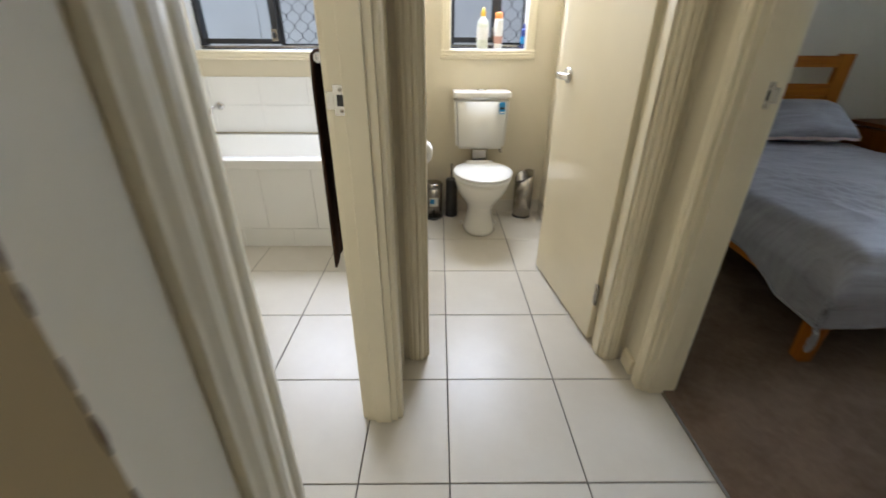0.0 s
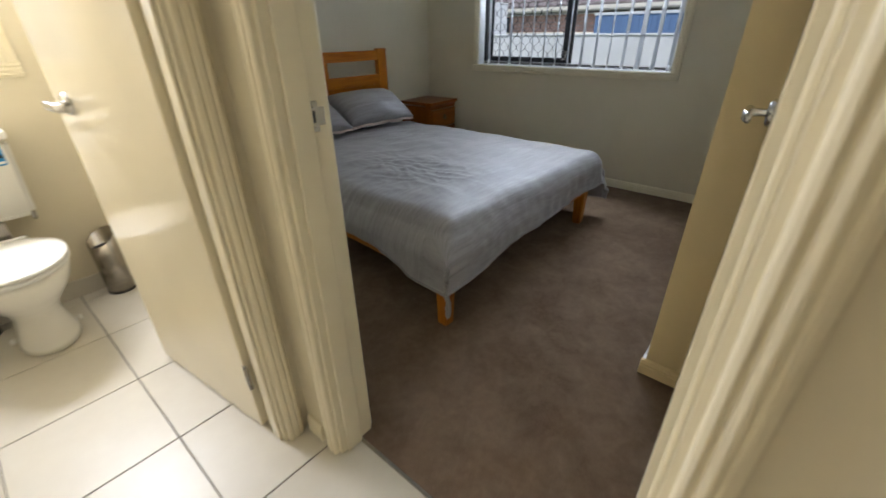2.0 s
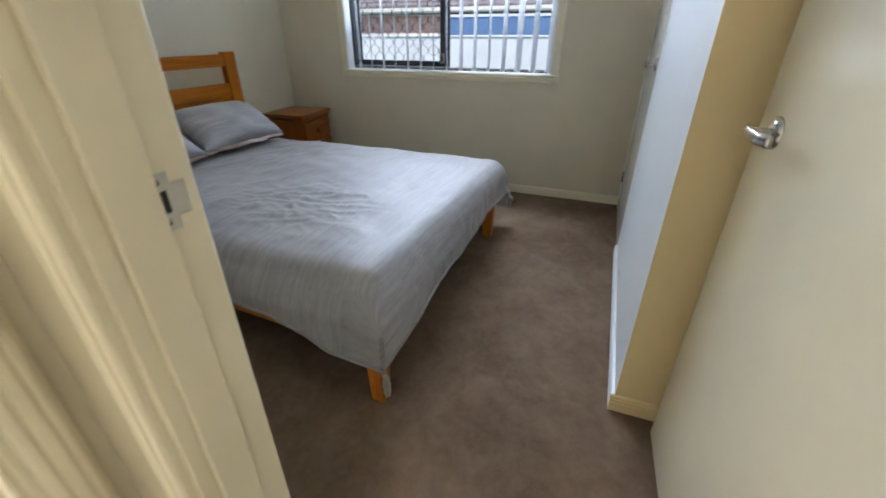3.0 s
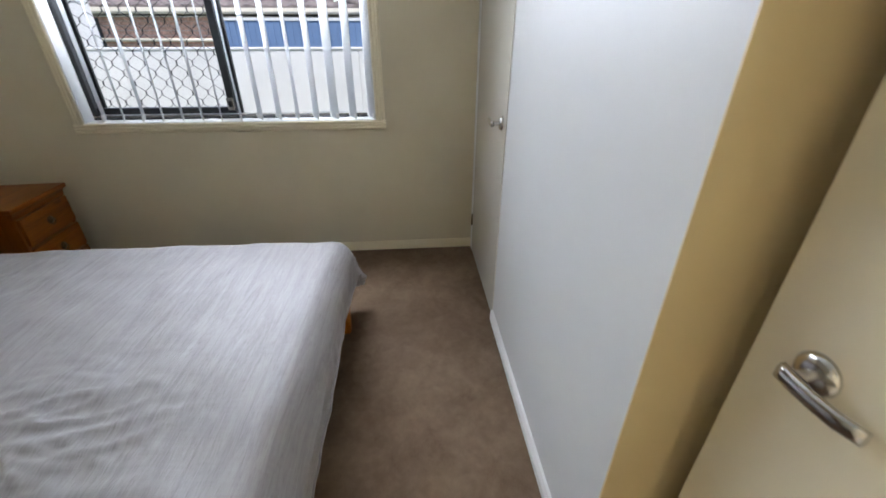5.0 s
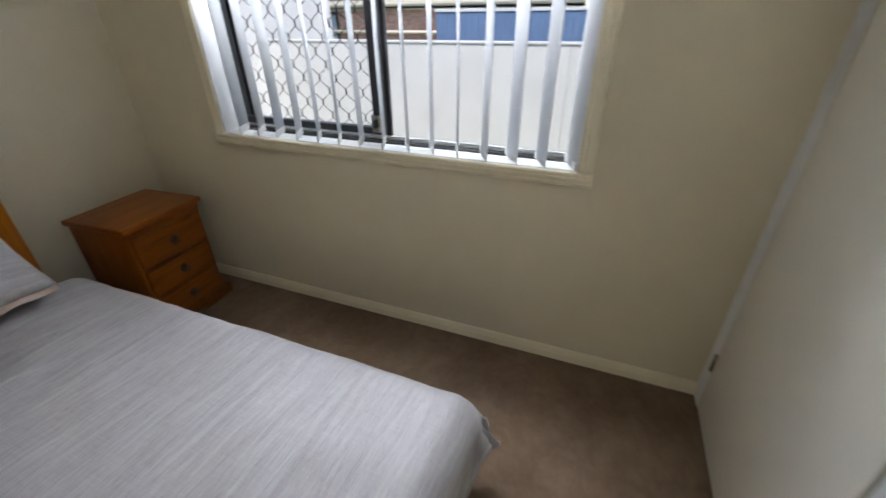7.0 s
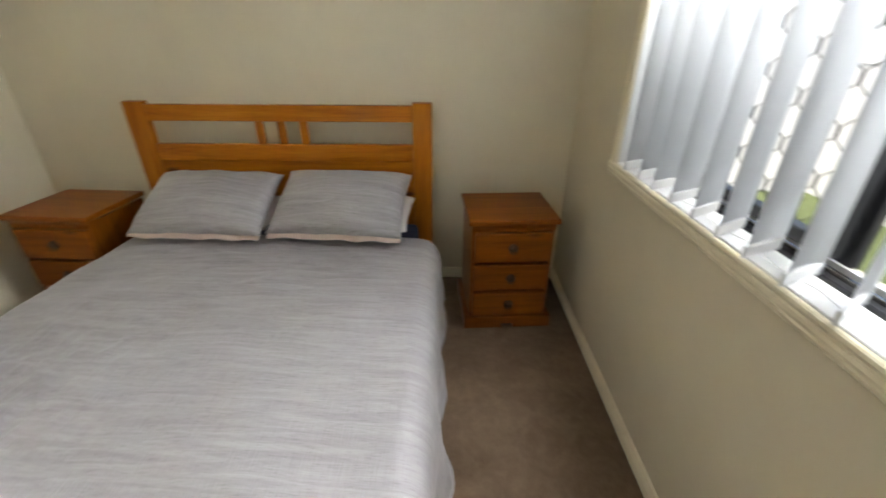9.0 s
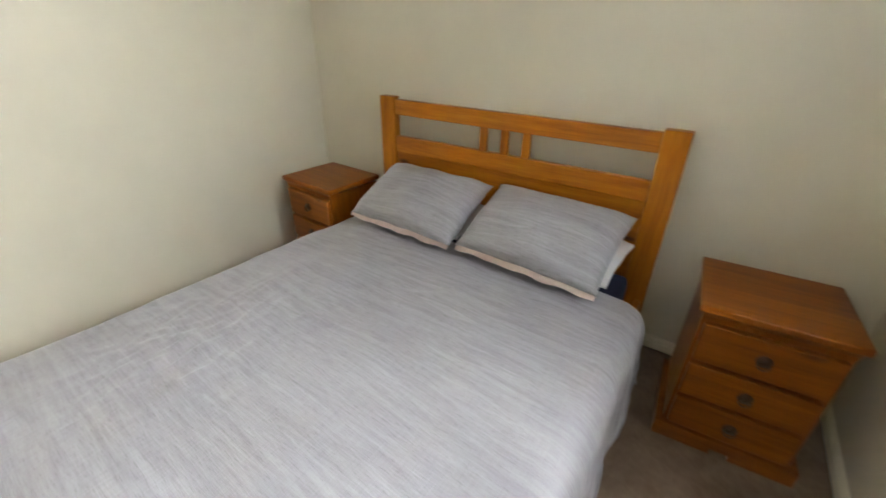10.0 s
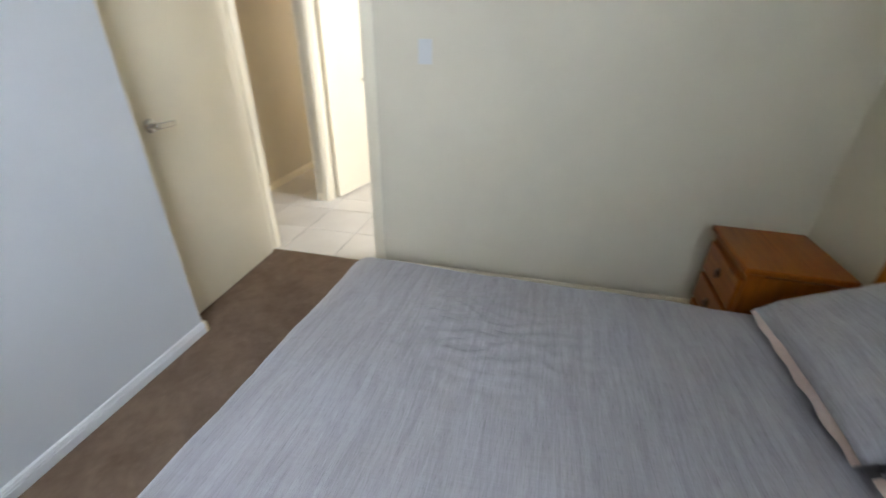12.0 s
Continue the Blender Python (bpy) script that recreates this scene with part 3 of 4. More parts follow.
def window(name, label, m, w, z0, z1, mid, grille_lo, grille_hi):
    """Black aluminium slider. Local x along the wall, y outwards; the frame sits 0.09 to 0.15 from the inner face."""
    wd = thing(name, label, "window", m, kind="structure")
    fr = thing("window_frame", "", "")
    fr.parent = wd
    f = 0.032
    part("frame_sill", rail(0, w, 0.085, 0.165, z0 - 0.004, z0 + 0.010), ALU_BLACK, fr)
    part("frame_upstand", cube(0.004, w - 0.004, 0.128, 0.136, z0 + 0.010, z0 + 0.024), WHITE_PL, fr, "pale inner track")
    part("frame_track", cube(0.01, w - 0.01, 0.105, 0.112, z0 + 0.010, z0 + 0.020), STEEL, fr, "grey aluminium track")
    part("frame_head", rail(0, w, 0.085, 0.165, z1 - f, z1), ALU_BLACK, fr)
    part("frame_side", rail(0, f, 0.086, 0.164, z0 + 0.022, z1 - f), ALU_BLACK, fr)
    part("frame_side", rail(w - 0.014, w, 0.100, 0.164, z0 + 0.022, z1 - f), ALU_BLACK, fr)
    sa = thing("sash", "", "")
    sa.parent = wd
    part("stile", rail(mid - 0.022, mid + 0.022, 0.095, 0.135, z0 + 0.034, z1 - f), ALU_BLACK, sa)
    part("stile", rail(mid + 0.020, mid + 0.044, 0.137, 0.158, z0 + 0.022, z1 - f), ALU_BLACK, sa, "second meeting stile")
    part("sash_rail", rail(f, mid - 0.022, 0.097, 0.133, z0 + 0.034, z0 + 0.066), ALU_BLACK, sa)
    g1 = part("pane", cube(f, mid - 0.02, 0.113, 0.117, z0 + 0.06, z1 - f), GLASS, wd, "clear sliding window pane")
    g2 = part("pane", cube(mid + 0.03, w - 0.014, 0.146, 0.150, z0 + 0.022, z1 - f), GLASS, wd, "clear fixed window pane")
    g1.visible_shadow = g2.visible_shadow = False
    part("latch", cube(mid - 0.020, mid + 0.020, 0.074, 0.095, z0 + 0.050, z0 + 0.125, 0.004, 2), STEEL, sa, "grey sliding sash latch")
    part("latch_lever", cube(mid - 0.008, mid + 0.008, 0.060, 0.074, z0 + 0.070, z0 + 0.105, 0.003, 1), BLACK_PL, sa, "black latch lever")
    gr = thing("security_screen", "", "")
    gr.parent = wd
    part("diamond_mesh", diamond_grille(grille_lo, grille_hi, z0 + 0.03, z1 - f), ALU_BLACK, gr, "black diamond security mesh", at=pose(0, 0.178, 0))
    for s in (grille_lo, grille_hi):
        part("screen_frame", rail(s - 0.014, s + 0.014, 0.168, 0.188, z0, z1), ALU_BLACK, gr)
    part("screen_frame", rail(grille_lo, grille_hi, 0.168, 0.188, z0 + 0.008, z0 + 0.036), ALU_BLACK, gr)
    part("window_sill", cube(-0.004, w + 0.004, -0.004, 0.085, z0 - 0.014, z0 + 0.001, 0.002, 1), TRIM_W, wd, "white painted window sill")
    for s0, s1 in ((-0.001, 0.008), (w - 0.008, w + 0.001)):
        part("reveal_lining", cube(s0, s1, -0.002, 0.085, z0, z1), TRIM_W, wd)
    part("architrave", extrude(ARCH, (-0.055, 0, z0 - 0.004), (0, 0, -1), (0, -1, 0), (1, 0, 0), w + 0.11), TRIM, wd, "cream fluted window architrave")
    part("architrave", extrude(ARCH, (0.004, 0, z0 - 0.004), (-1, 0, 0), (0, -1, 0), (0, 0, 1), z1 - z0 + 0.06), TRIM, wd)
    part("architrave", extrude(ARCH, (w - 0.004, 0, z0 - 0.004), (1, 0, 0), (0, -1, 0), (0, 0, 1), z1 - z0 + 0.06), TRIM, wd)
    return wd


# local x of the east window runs south from its north end, y outwards (east)
window("window_1", "black aluminium sliding bedroom window with diamond security mesh", pose(XE, W1[1], 0, 0, 0, -90), W1[1] - W1[0], W1[2], W1[3], 0.832, 0.03, 0.815)
window("window_2", "small black aluminium toilet window with bottles on its sill", pose(W2[0], 1.72, 0), W2[1] - W2[0], W2[2], W2[3], 0.29, 0.31, 0.53)
window("window_3", "black aluminium bathroom window above the bath", pose(W3[0], 1.87, 0), W3[1] - W3[0], W3[2], W3[3], 0.52, 0.54, 1.08)

# ---- vertical blind ----
blind = thing("vertical_blind", "off-white fabric vertical blind, slats turned open", "blind")
part("headrail", cube(XE + 0.004, XE + 0.046, W1[0] + 0.01, W1[1] - 0.01, 2.055, 2.095, 0.004), WHITE_PL, blind)


def slat(y, angle, wave):
    bm = bmesh.new()
    n, wdt = 9, 0.127
    z0, z1 = W1[2] + 0.012, 2.055
    cols = []
    for i in range(n):
        s = (i / (n - 1) - 0.5) * wdt
        col = []
        for k in range(9):
            z = z0 + (z1 - z0) * k / 8
            bow = 0.008 * (1 - (2 * s / wdt) ** 2) + wave * math.sin(k * 0.9 + y * 7) * 0.002
            col.append(bm.verts.new((s, bow, z)))
        cols.append(col)
    for a, b in zip(cols, cols[1:]):
        for k in range(8):
            bm.faces.new((a[k], b[k], b[k + 1], a[k + 1]))
    bmesh.ops.solidify(bm, geom=bm.faces[:], thickness=0.0012)
    ob = part("slat", bm, SLAT, blind, "", True, pose(XE + 0.024, y, 0, 0, 0, angle))
    part("bottom_weight", cube(-0.0625, 0.0625, 0.0005, 0.0065, z0 - 0.003, z0 + 0.026, 0.001, 1), WHITE_PL, ob, "white slat weight")
    return ob


rng = random.Random(4)
for i in range(15):
    slat(1.54 - 0.1128 * i, 27 + 3.0 * math.sin(i * 1.7) + rng.uniform(-3, 3), rng.uniform(0.3, 1.0))
chain = tube([(XE + 0.024, yy, W1[2] + 0.016 - 0.010 * abs(math.sin((yy - 0.08) * 15))) for yy in [W1[0] + 0.05 + 0.02 * k for k in range(79)]], 0.0012, 5)
part("spacer_chain", chain, WHITE_PL, blind, "white bead chain along the slat ends")

# ---- bed ----
bed = thing("bed", "orange pine double bed with a slatted headboard", "bed", pose(2.284, 1.12, 0, 0, 0, 0))
BW = 0.76                       # half width of the frame
YH, YFT = 1.055, -1.048          # headboard back plane and foot, bed local


def timber(name, x0, x1, y0, y1, z0, z1, m, parent=None, bev=0.006, label=""):
    return part(name, cube(x0, x1, y0, y1, z0, z1, bev, 2), m, parent or bed, label)


hb = thing("headboard", "", "")
hb.parent = bed
for sx in (-1, 1):
    a, b = sorted((sx * BW, sx * (BW - 0.098)))
    timber("post", a, b, YH - 0.052, YH, 0.006, 1.078, PINE_Z, hb)
inner = BW - 0.099
timber("top_rail", -inner, inner, YH - 0.044, YH - 0.008, 0.985, 1.064, PINE_X, hb, 0.005)
timber("mid_rail", -inner, inner, YH - 0.044, YH - 0.008, 0.785, 0.872, PINE_X, hb, 0.005)
for sx in (-0.112, 0.0, 0.112):
    timber("slat", sx - 0.020, sx + 0.020, YH - 0.036, YH - 0.014, 0.871, 0.986, PINE_Z, hb, 0.003)
timber("panel", -inner, inner, YH - 0.030, YH - 0.014, 0.26, 0.786, PINE_X, hb, 0.002)
timber("bottom_rail", -inner, inner, YH - 0.044, YH - 0.008, 0.18, 0.262, PINE_X, hb)
for sx in (-1, 1):
    a, b = sorted((sx * BW, sx * (BW - 0.072)))
    leg = bmesh.new()
    box(leg, a, b, YFT, YFT + 0.072, 0.006, 0.31)
    for v in leg.verts:
        if v.co.z < 0.1:
            v.co.x += (sx * (BW - 0.036) - v.co.x) * 0.22
            v.co.y += (YFT + 0.036 - v.co.y) * 0.22
    bmesh.ops.bevel(leg, geom=list(leg.edges), offset=0.006, segments=2, affect="EDGES")
    part("leg", leg, PINE_Z, bed)
    a, b = sorted((sx * (BW - 0.008), sx * (BW - 0.036)))
    timber("side_rail", a, b, YFT + 0.072, YH - 0.052, 0.225, 0.34, PINE_Y)
timber("foot_rail", -BW + 0.072, BW - 0.072, YFT + 0.012, YFT + 0.040, 0.225, 0.34, PINE_X)
for i in range(11):
    y = YFT + 0.14 + i * 0.175
    timber("slat_board", -BW + 0.037, BW - 0.037, y, y + 0.07, 0.262, 0.28, PINE_X, None, 0.002)
# the frame stands slightly out of square: its foot sits a hand's breadth to the west
for ob in bed.children:
    if ob.type == "MESH":
        for v in ob.data.vertices:
            v.co.x += 0.058 * min(0.0, v.co.y - (YH - 0.052))
mt = cube(-0.685, 0.685, YFT + 0.06, YH - 0.075, 0.281, 0.462, 0.045, 4)
tagged(part("mattress", mt, NAVY, smooth=True, at=bed.matrix_basis.copy()), "dark navy covered mattress on the pine bed", "mattress")


def soft(x, y, z, s, seed=0.0):
    return noise.noise(Vector((x * s + seed, y * s + seed * 1.7, z * s)))


def duvet():
    east, r = 0.702, 0.105
    over_s, over_f = 0.418, 0.345
    foot_mid, y_head = YFT + 0.106, YH - 0.34
    top = 0.488
    nu, nv = 190, 216
    u0, u1 = -0.655 - over_s, east + over_s
    v0, v1 = foot_mid - over_f, y_head
    bm = bmesh.new()
    grid, flat = [], {}
    for j in range(nv + 1):
        v = v0 + (v1 - v0) * j / nv
        row = []
        for i in range(nu + 1):
            u = u0 + (u1 - u0) * i / nu
            hw = east if u > 0 else 0.672 + 0.060 * (v1 - v) / (v1 - v0)
            skew = -0.05 * max(-0.7, min(0.7, u)) * (v1 - v) / (v1 - v0)
            y_foot = foot_mid + skew
            sg = 1 if u > 0 else -1
            ragged = 1 + 0.09 * soft(v, 0.4 * u, 0, 3.6, 5)
            du = max(0.0, abs(u) - hw) * ragged
            dv = max(0.0, foot_mid - v) * (1 + 0.08 * soft(u, 0, 0, 3.4, 9))
            # rounded corner of the cover
            # away from the corners the hem is drawn up and shows the rails
            if sg < 0:
                s1 = max(0.0, min(1.0, (v - foot_mid - 0.02) / 0.38))
                du *= 1 - 0.26 * s1 * s1 * (3 - 2 * s1)
            s2 = max(0.0, min(1.0, (u + hw - 0.05) / 0.42))
            dv *= 1 - 0.17 * s2 * s2 * (3 - 2 * s2)
            rc = 0.10 if u > 0 else 0.02
            ca, cb = du - (over_s - rc), dv - (over_f - rc)
            if ca > 0 and cb > 0:
                f = max(ca, cb) / math.hypot(ca, cb)
                du, dv = over_s - rc + ca * f, over_f - rc + cb * f
            d = (du ** 3.0 + dv ** 3.0) ** (1 / 3.0)
            bx, by = max(-hw, min(hw, u)), max(foot_mid, v) + skew
            if d > 1e-6:
                hyp = math.hypot(du, dv)
                nx, ny = sg * du / hyp, -dv / hyp
                quarter = r * math.pi / 2
                if d < quarter:
                    a = d / r
                    out, drop = r * math.sin(a), r * (1 - math.cos(a))
                else:
                    out, drop = r + (d - quarter) * ((0.09 if du > dv else 0.015) + 0.28 * min(du, dv) / d), r + (d - quarter) * 0.975
                if d > quarter:
                    # the window-side foot corner stands off stiffly, the other one hangs in a full fold
                    tip = min(du, dv) / max(du, dv)
                    out += (d - quarter) * (0.12 if sg > 0 else 0.30) * tip
                    drop -= (d - quarter) * (0.12 if sg > 0 else -0.10) * tip
                hang = max(0.0, drop - 0.05)
                corner = min(du, dv) / hyp
                along = by if du > dv else bx
                fold = 0.045 * hang * math.sin(along * 17 + 2 * soft(bx, by, 0, 3)) + 0.10 * hang * soft(along, 0.3, 0.1, 4.3, 6) + 0.08 * corner * hang * math.sin(math.atan2(dv, du) * 6 + 0.6)
                out += fold + hang * 0.06 * soft(bx, by, hang, 6, 3)
                x, y, z = bx + nx * out, by + ny * out, top - drop
            else:
                x, y, z = bx, by, top
            # the cover lies over the frame and its legs
            if d > 1e-6:
                w = max(0.0, min(1.0, (0.43 - z) / 0.09))
                if dv > 0:
                    y = min(y, y + (YFT - 0.016 - y) * w)
                if du > 0 and sg < 0:
                    side = -BW - 0.014 + 0.058 * min(0.0, max(y, YFT) - (YH - 0.052))
                    x = min(x, x + (side - x) * w)
            # soft filling and creases
            edge = min(1.0, max(0.0, (hw - abs(u)) / 0.22)) * min(1.0, max(0.0, (v - foot_mid) / 0.22))
            z += 0.012 * edge + 0.010 * soft(x, y, 0, 3.2) + 0.005 * soft(x, y, 0, 8, 2)
            g = math.exp(-(((x + 0.36) / 0.25) ** 2 + ((y + 0.34) / 0.33) ** 2))
            wob = 0.05 * soft(x, y, 0, 5, 7)
            ridge = lambda n, sharp: max(0.0, 1 - abs(n) * sharp) ** 2
            near = ridge(soft(x * 1.4 + y * 0.25 + wob, y * 0.40, 0.3, 12.5, 2.2), 3.2)
            cross = ridge(soft(x * 1.0 - y * 0.35, y * 0.6 + wob, 0.7, 11.0, 5.1), 3.4)
            z += g * (0.012 * near + 0.0075 * cross)
            g2 = math.exp(-(((x - 0.05) / 0.55) ** 2 + ((y - 0.40) / 0.30) ** 2))
            z += 0.006 * g2 * ridge(soft(x * 0.5, y * 1.3 + x * 0.25 + wob, 0.1, 6.0, 8.3), 4.0)
            z += 0.0035 * edge * ridge(soft(x * 0.45, y + 0.3 * x + wob, 0.5, 5.0, 11.0), 3.5)
            if d > 1e-6:
                k = min(1.0, d / 0.2)
                x += k * 0.006 * soft(x, y, z, 14, 1)
                y += k * 0.006 * soft(x, y, z, 14, 4)
                z += 0.004 * k * soft(x, y, z, 18, 6)
            row.append(bm.verts.new((x, y, max(z, 0.05))))
            flat[row[-1]] = (u, v)
        grid.append(row)
    for a, b in zip(grid, grid[1:]):
        for i in range(nu):
            bm.faces.new((a[i], a[i + 1], b[i + 1], b[i]))
    lay_cloth(bm, flat)
    border = [r[0].co.copy() for r in grid[::-2]] + [v.co.copy() for v in grid[0][1:-1:2]] + [r[-1].co.copy() for r in grid[::2]]
    return bm, border


cover_mesh, border = duvet()
duv = thing("duvet", "grey slub linen duvet cover with creases draped over the bed", "duvet", bed.matrix_basis.copy())
dv = part("cover", cover_mesh, LINEN, duv, smooth=True)
part("hem", tube(border, 0.0065, 6), LINEN, duv, "stitched linen hem", True)
so = dv.modifiers.new("thickness", "SOLIDIFY")
so.thickness, so.offset = 0.012, -1.0


def pillow_mesh(w, h, t, flange, seed, power=2.6):
    """A filled cushion in its own plane: x across, y up the pillow, z thickness; a flat flange runs along the low edge."""
    bm = bmesh.new()
    n = 40
    sheets, flat = [], {}
    for side in (1, -1):
        sheet = []
        for j in range(n + 1):
            row = []
            for i in range(n + 1):
                a, b = 2 * i / n - 1, 2 * j / n - 1
                f = max(0.0, (1 - abs(a) ** power)) ** 0.5 * max(0.0, (1 - abs(b) ** power)) ** 0.5
                x = a * w / 2 * (1 - 0.05 * (1 - abs(a)) - 0.035 * (1 - b * b) * abs(a))
                y = b * h / 2 * (1 - 0.05 * (1 - a * a) * abs(b))
                z = side * (t / 2) * f * (1 + 0.22 * soft(a, b, side, 1.6, seed))
                z += 0.010 * soft(a, b, 0, 2.3, seed + 3) + 0.004 * f * math.sin(a * 9 + b * 6 + seed) * (1 - f)
                row.append(bm.verts.new((x, y, z)))
                flat[row[-1]] = (x + seed, y + side)
            sheet.append(row)
        sheets.append(sheet)
        for p, q in zip(sheet, sheet[1:]):
            for i in range(n):
                fc = (p[i], p[i + 1], q[i + 1], q[i])
                bm.faces.new(fc if side > 0 else fc[::-1])
    lay_cloth(bm, flat)
    bmesh.ops.remove_doubles(bm, verts=bm.verts[:], dist=0.0008)
    return bm


def pillow(name, label, m, w, h, t, material, seed, flange):
    p = tagged(new(name), label, "pillow")
    p.matrix_basis = m
    part("cushion", pillow_mesh(w, h, t, 0, seed), material, p, "", True)
    if flange:
        bm = bmesh.new()
        k = 36
        rows = []
        for j in range(4):
            rows.append([bm.verts.new(((i / k - 0.5) * w * 0.99, -h / 2 * 0.945 - 0.0085 * j + 0.003 * math.sin(i * 0.8 + seed) * j / 3, -0.004 - 0.003 * j + 0.004 * math.sin(i * 0.55 + seed))) for i in range(k + 1)])
        for a, b in zip(rows, rows[1:]):
            for i in range(k):
                bm.faces.new((a[i], a[i + 1], b[i + 1], b[i]))
        bmesh.ops.solidify(bm, geom=bm.faces[:], thickness=0.004)
        part("flange_lining", bm, PEACH, p, "peach lining of the pillowcase opening", True)
    return p


pillow("pillow", "grey linen pillow with a peach lined opening, leaning on the headboard", pose(1.965, 1.90, 0.645, 26, 0, -2), 0.625, 0.405, 0.19, LINEN, 1.0, True)
pillow("pillow", "grey linen pillow overlapping a white pillow", pose(2.615, 1.89, 0.652, 27, 0, -4), 0.63, 0.405, 0.20, LINEN, 4.0, True)
pillow("pillow", "white cotton pillow lying under the grey one", pose(2.625, 1.965, 0.572, 6, 0, -3), 0.635, 0.37, 0.11, SHEET, 7.0, False)
pillow("pillow", "white cotton pillow tucked under the grey pillow", pose(1.96, 1.975, 0.568, 6, 0, -2), 0.62, 0.36, 0.11, SHEET, 9.0, False)


# ---- bedside cabinets ----
def bedside(m, label):
    c = thing("bedside_cabinet", label, "bedside cabinet", m, "bedside cabinets")
    w, d, h = 0.40, 0.37, 0.615
    # x across, front faces -y, origin at the middle of the base
    part("side_panel", cube(-w / 2, -w / 2 + 0.02, -d / 2 + 0.012, d / 2, 0.07, h - 0.04, 0.002, 1), RED_Z, c)
    part("side_panel", cube(w / 2 - 0.02, w / 2, -d / 2 + 0.012, d / 2, 0.07, h - 0.04, 0.002, 1), RED_Z, c)
    part("back_panel", cube(-w / 2 + 0.02, w / 2 - 0.02, d / 2 - 0.012, d / 2, 0.07, h - 0.04), RED_Z, c)
    part("carcass", cube(-w / 2 + 0.0205, w / 2 - 0.0205, -d / 2 + 0.03, d / 2 - 0.0125, 0.072, h - 0.042), RED_X, c)
    part("cornice", extrude([(-0.004, 0), (0.0, 0.020), (0.012, 0.040), (0, 0.041), (-0.06, 0.041), (-0.06, 0)], (-w / 2, -d / 2 + 0.008, h - 0.066), (0, -1, 0), (0, 0, 1), (1, 0, 0), w), RED_X, c)
    part("top", cube(-0.217, 0.217, -0.197, 0.190, h - 0.026, h, 0.007, 3), RED_X, c, "varnished pine top")
    # plinth with a small cut-out in the middle of its front
    pl = bmesh.new()
    box(pl, -0.225, -0.03, -0.200, 0.19, 0.006, 0.070)
    box(pl, 0.03, 0.225, -0.200, 0.19, 0.006, 0.070)
    box(pl, -0.03, 0.03, -0.200, 0.19, 0.030, 0.070)
    part("plinth", pl, RED_X, c)
    zz = [(0.078, 0.215), (0.232, 0.372), (0.392, 0.545)]
    for z0, z1 in zz:
        dr = part("drawer_front", cube(-w / 2 + 0.014, w / 2 - 0.014, -d / 2 - 0.006, -d / 2 + 0.0295, z0, z1, 0.006, 2), RED_X, c)
        zc = (z0 + z1) / 2
        pull = part("pull", lathe([(0, 0.012), (0.009, 0.011), (0.012, 0.005), (0.021, 0.004), (0.023, 0.0)], 24), IRON, dr, "dark bronze ring pull", True, pose(0, -d / 2 - 0.006, zc, 90))
        rr = [(0.017 * math.cos(t * math.pi / 12), 0.017 * math.sin(t * math.pi / 12) - 0.008, 0.012) for t in range(25)]
        part("ring", tube(rr, 0.0026, 8), IRON, dr, "", True, pose(0, -d / 2 - 0.006, zc, 90))
    return c


bedside(pose(3.428, 1.970, 0, 0, 0, 4), "orange pine three-drawer bedside cabinet by the window wall")
bedside(pose(1.245, 1.965, 0, 0, 0, -2.5), "orange pine three-drawer bedside cabinet in the far corner")

# ---- light switch ----
sw = thing("light_switch", "white plastic light switch plate on the bedroom wall", "light switch", pose(XW, 0.285, 1.325, 0, 0, 90))
part("plate", cube(-0.036, 0.036, -0.009, 0.0, -0.058, 0.058, 0.003, 2), SWITCH, sw)
part("rocker", cube(-0.008, 0.008, -0.013, -0.0085, 0.004, 0.026, 0.002, 1), SWITCH, sw, "white rocker")

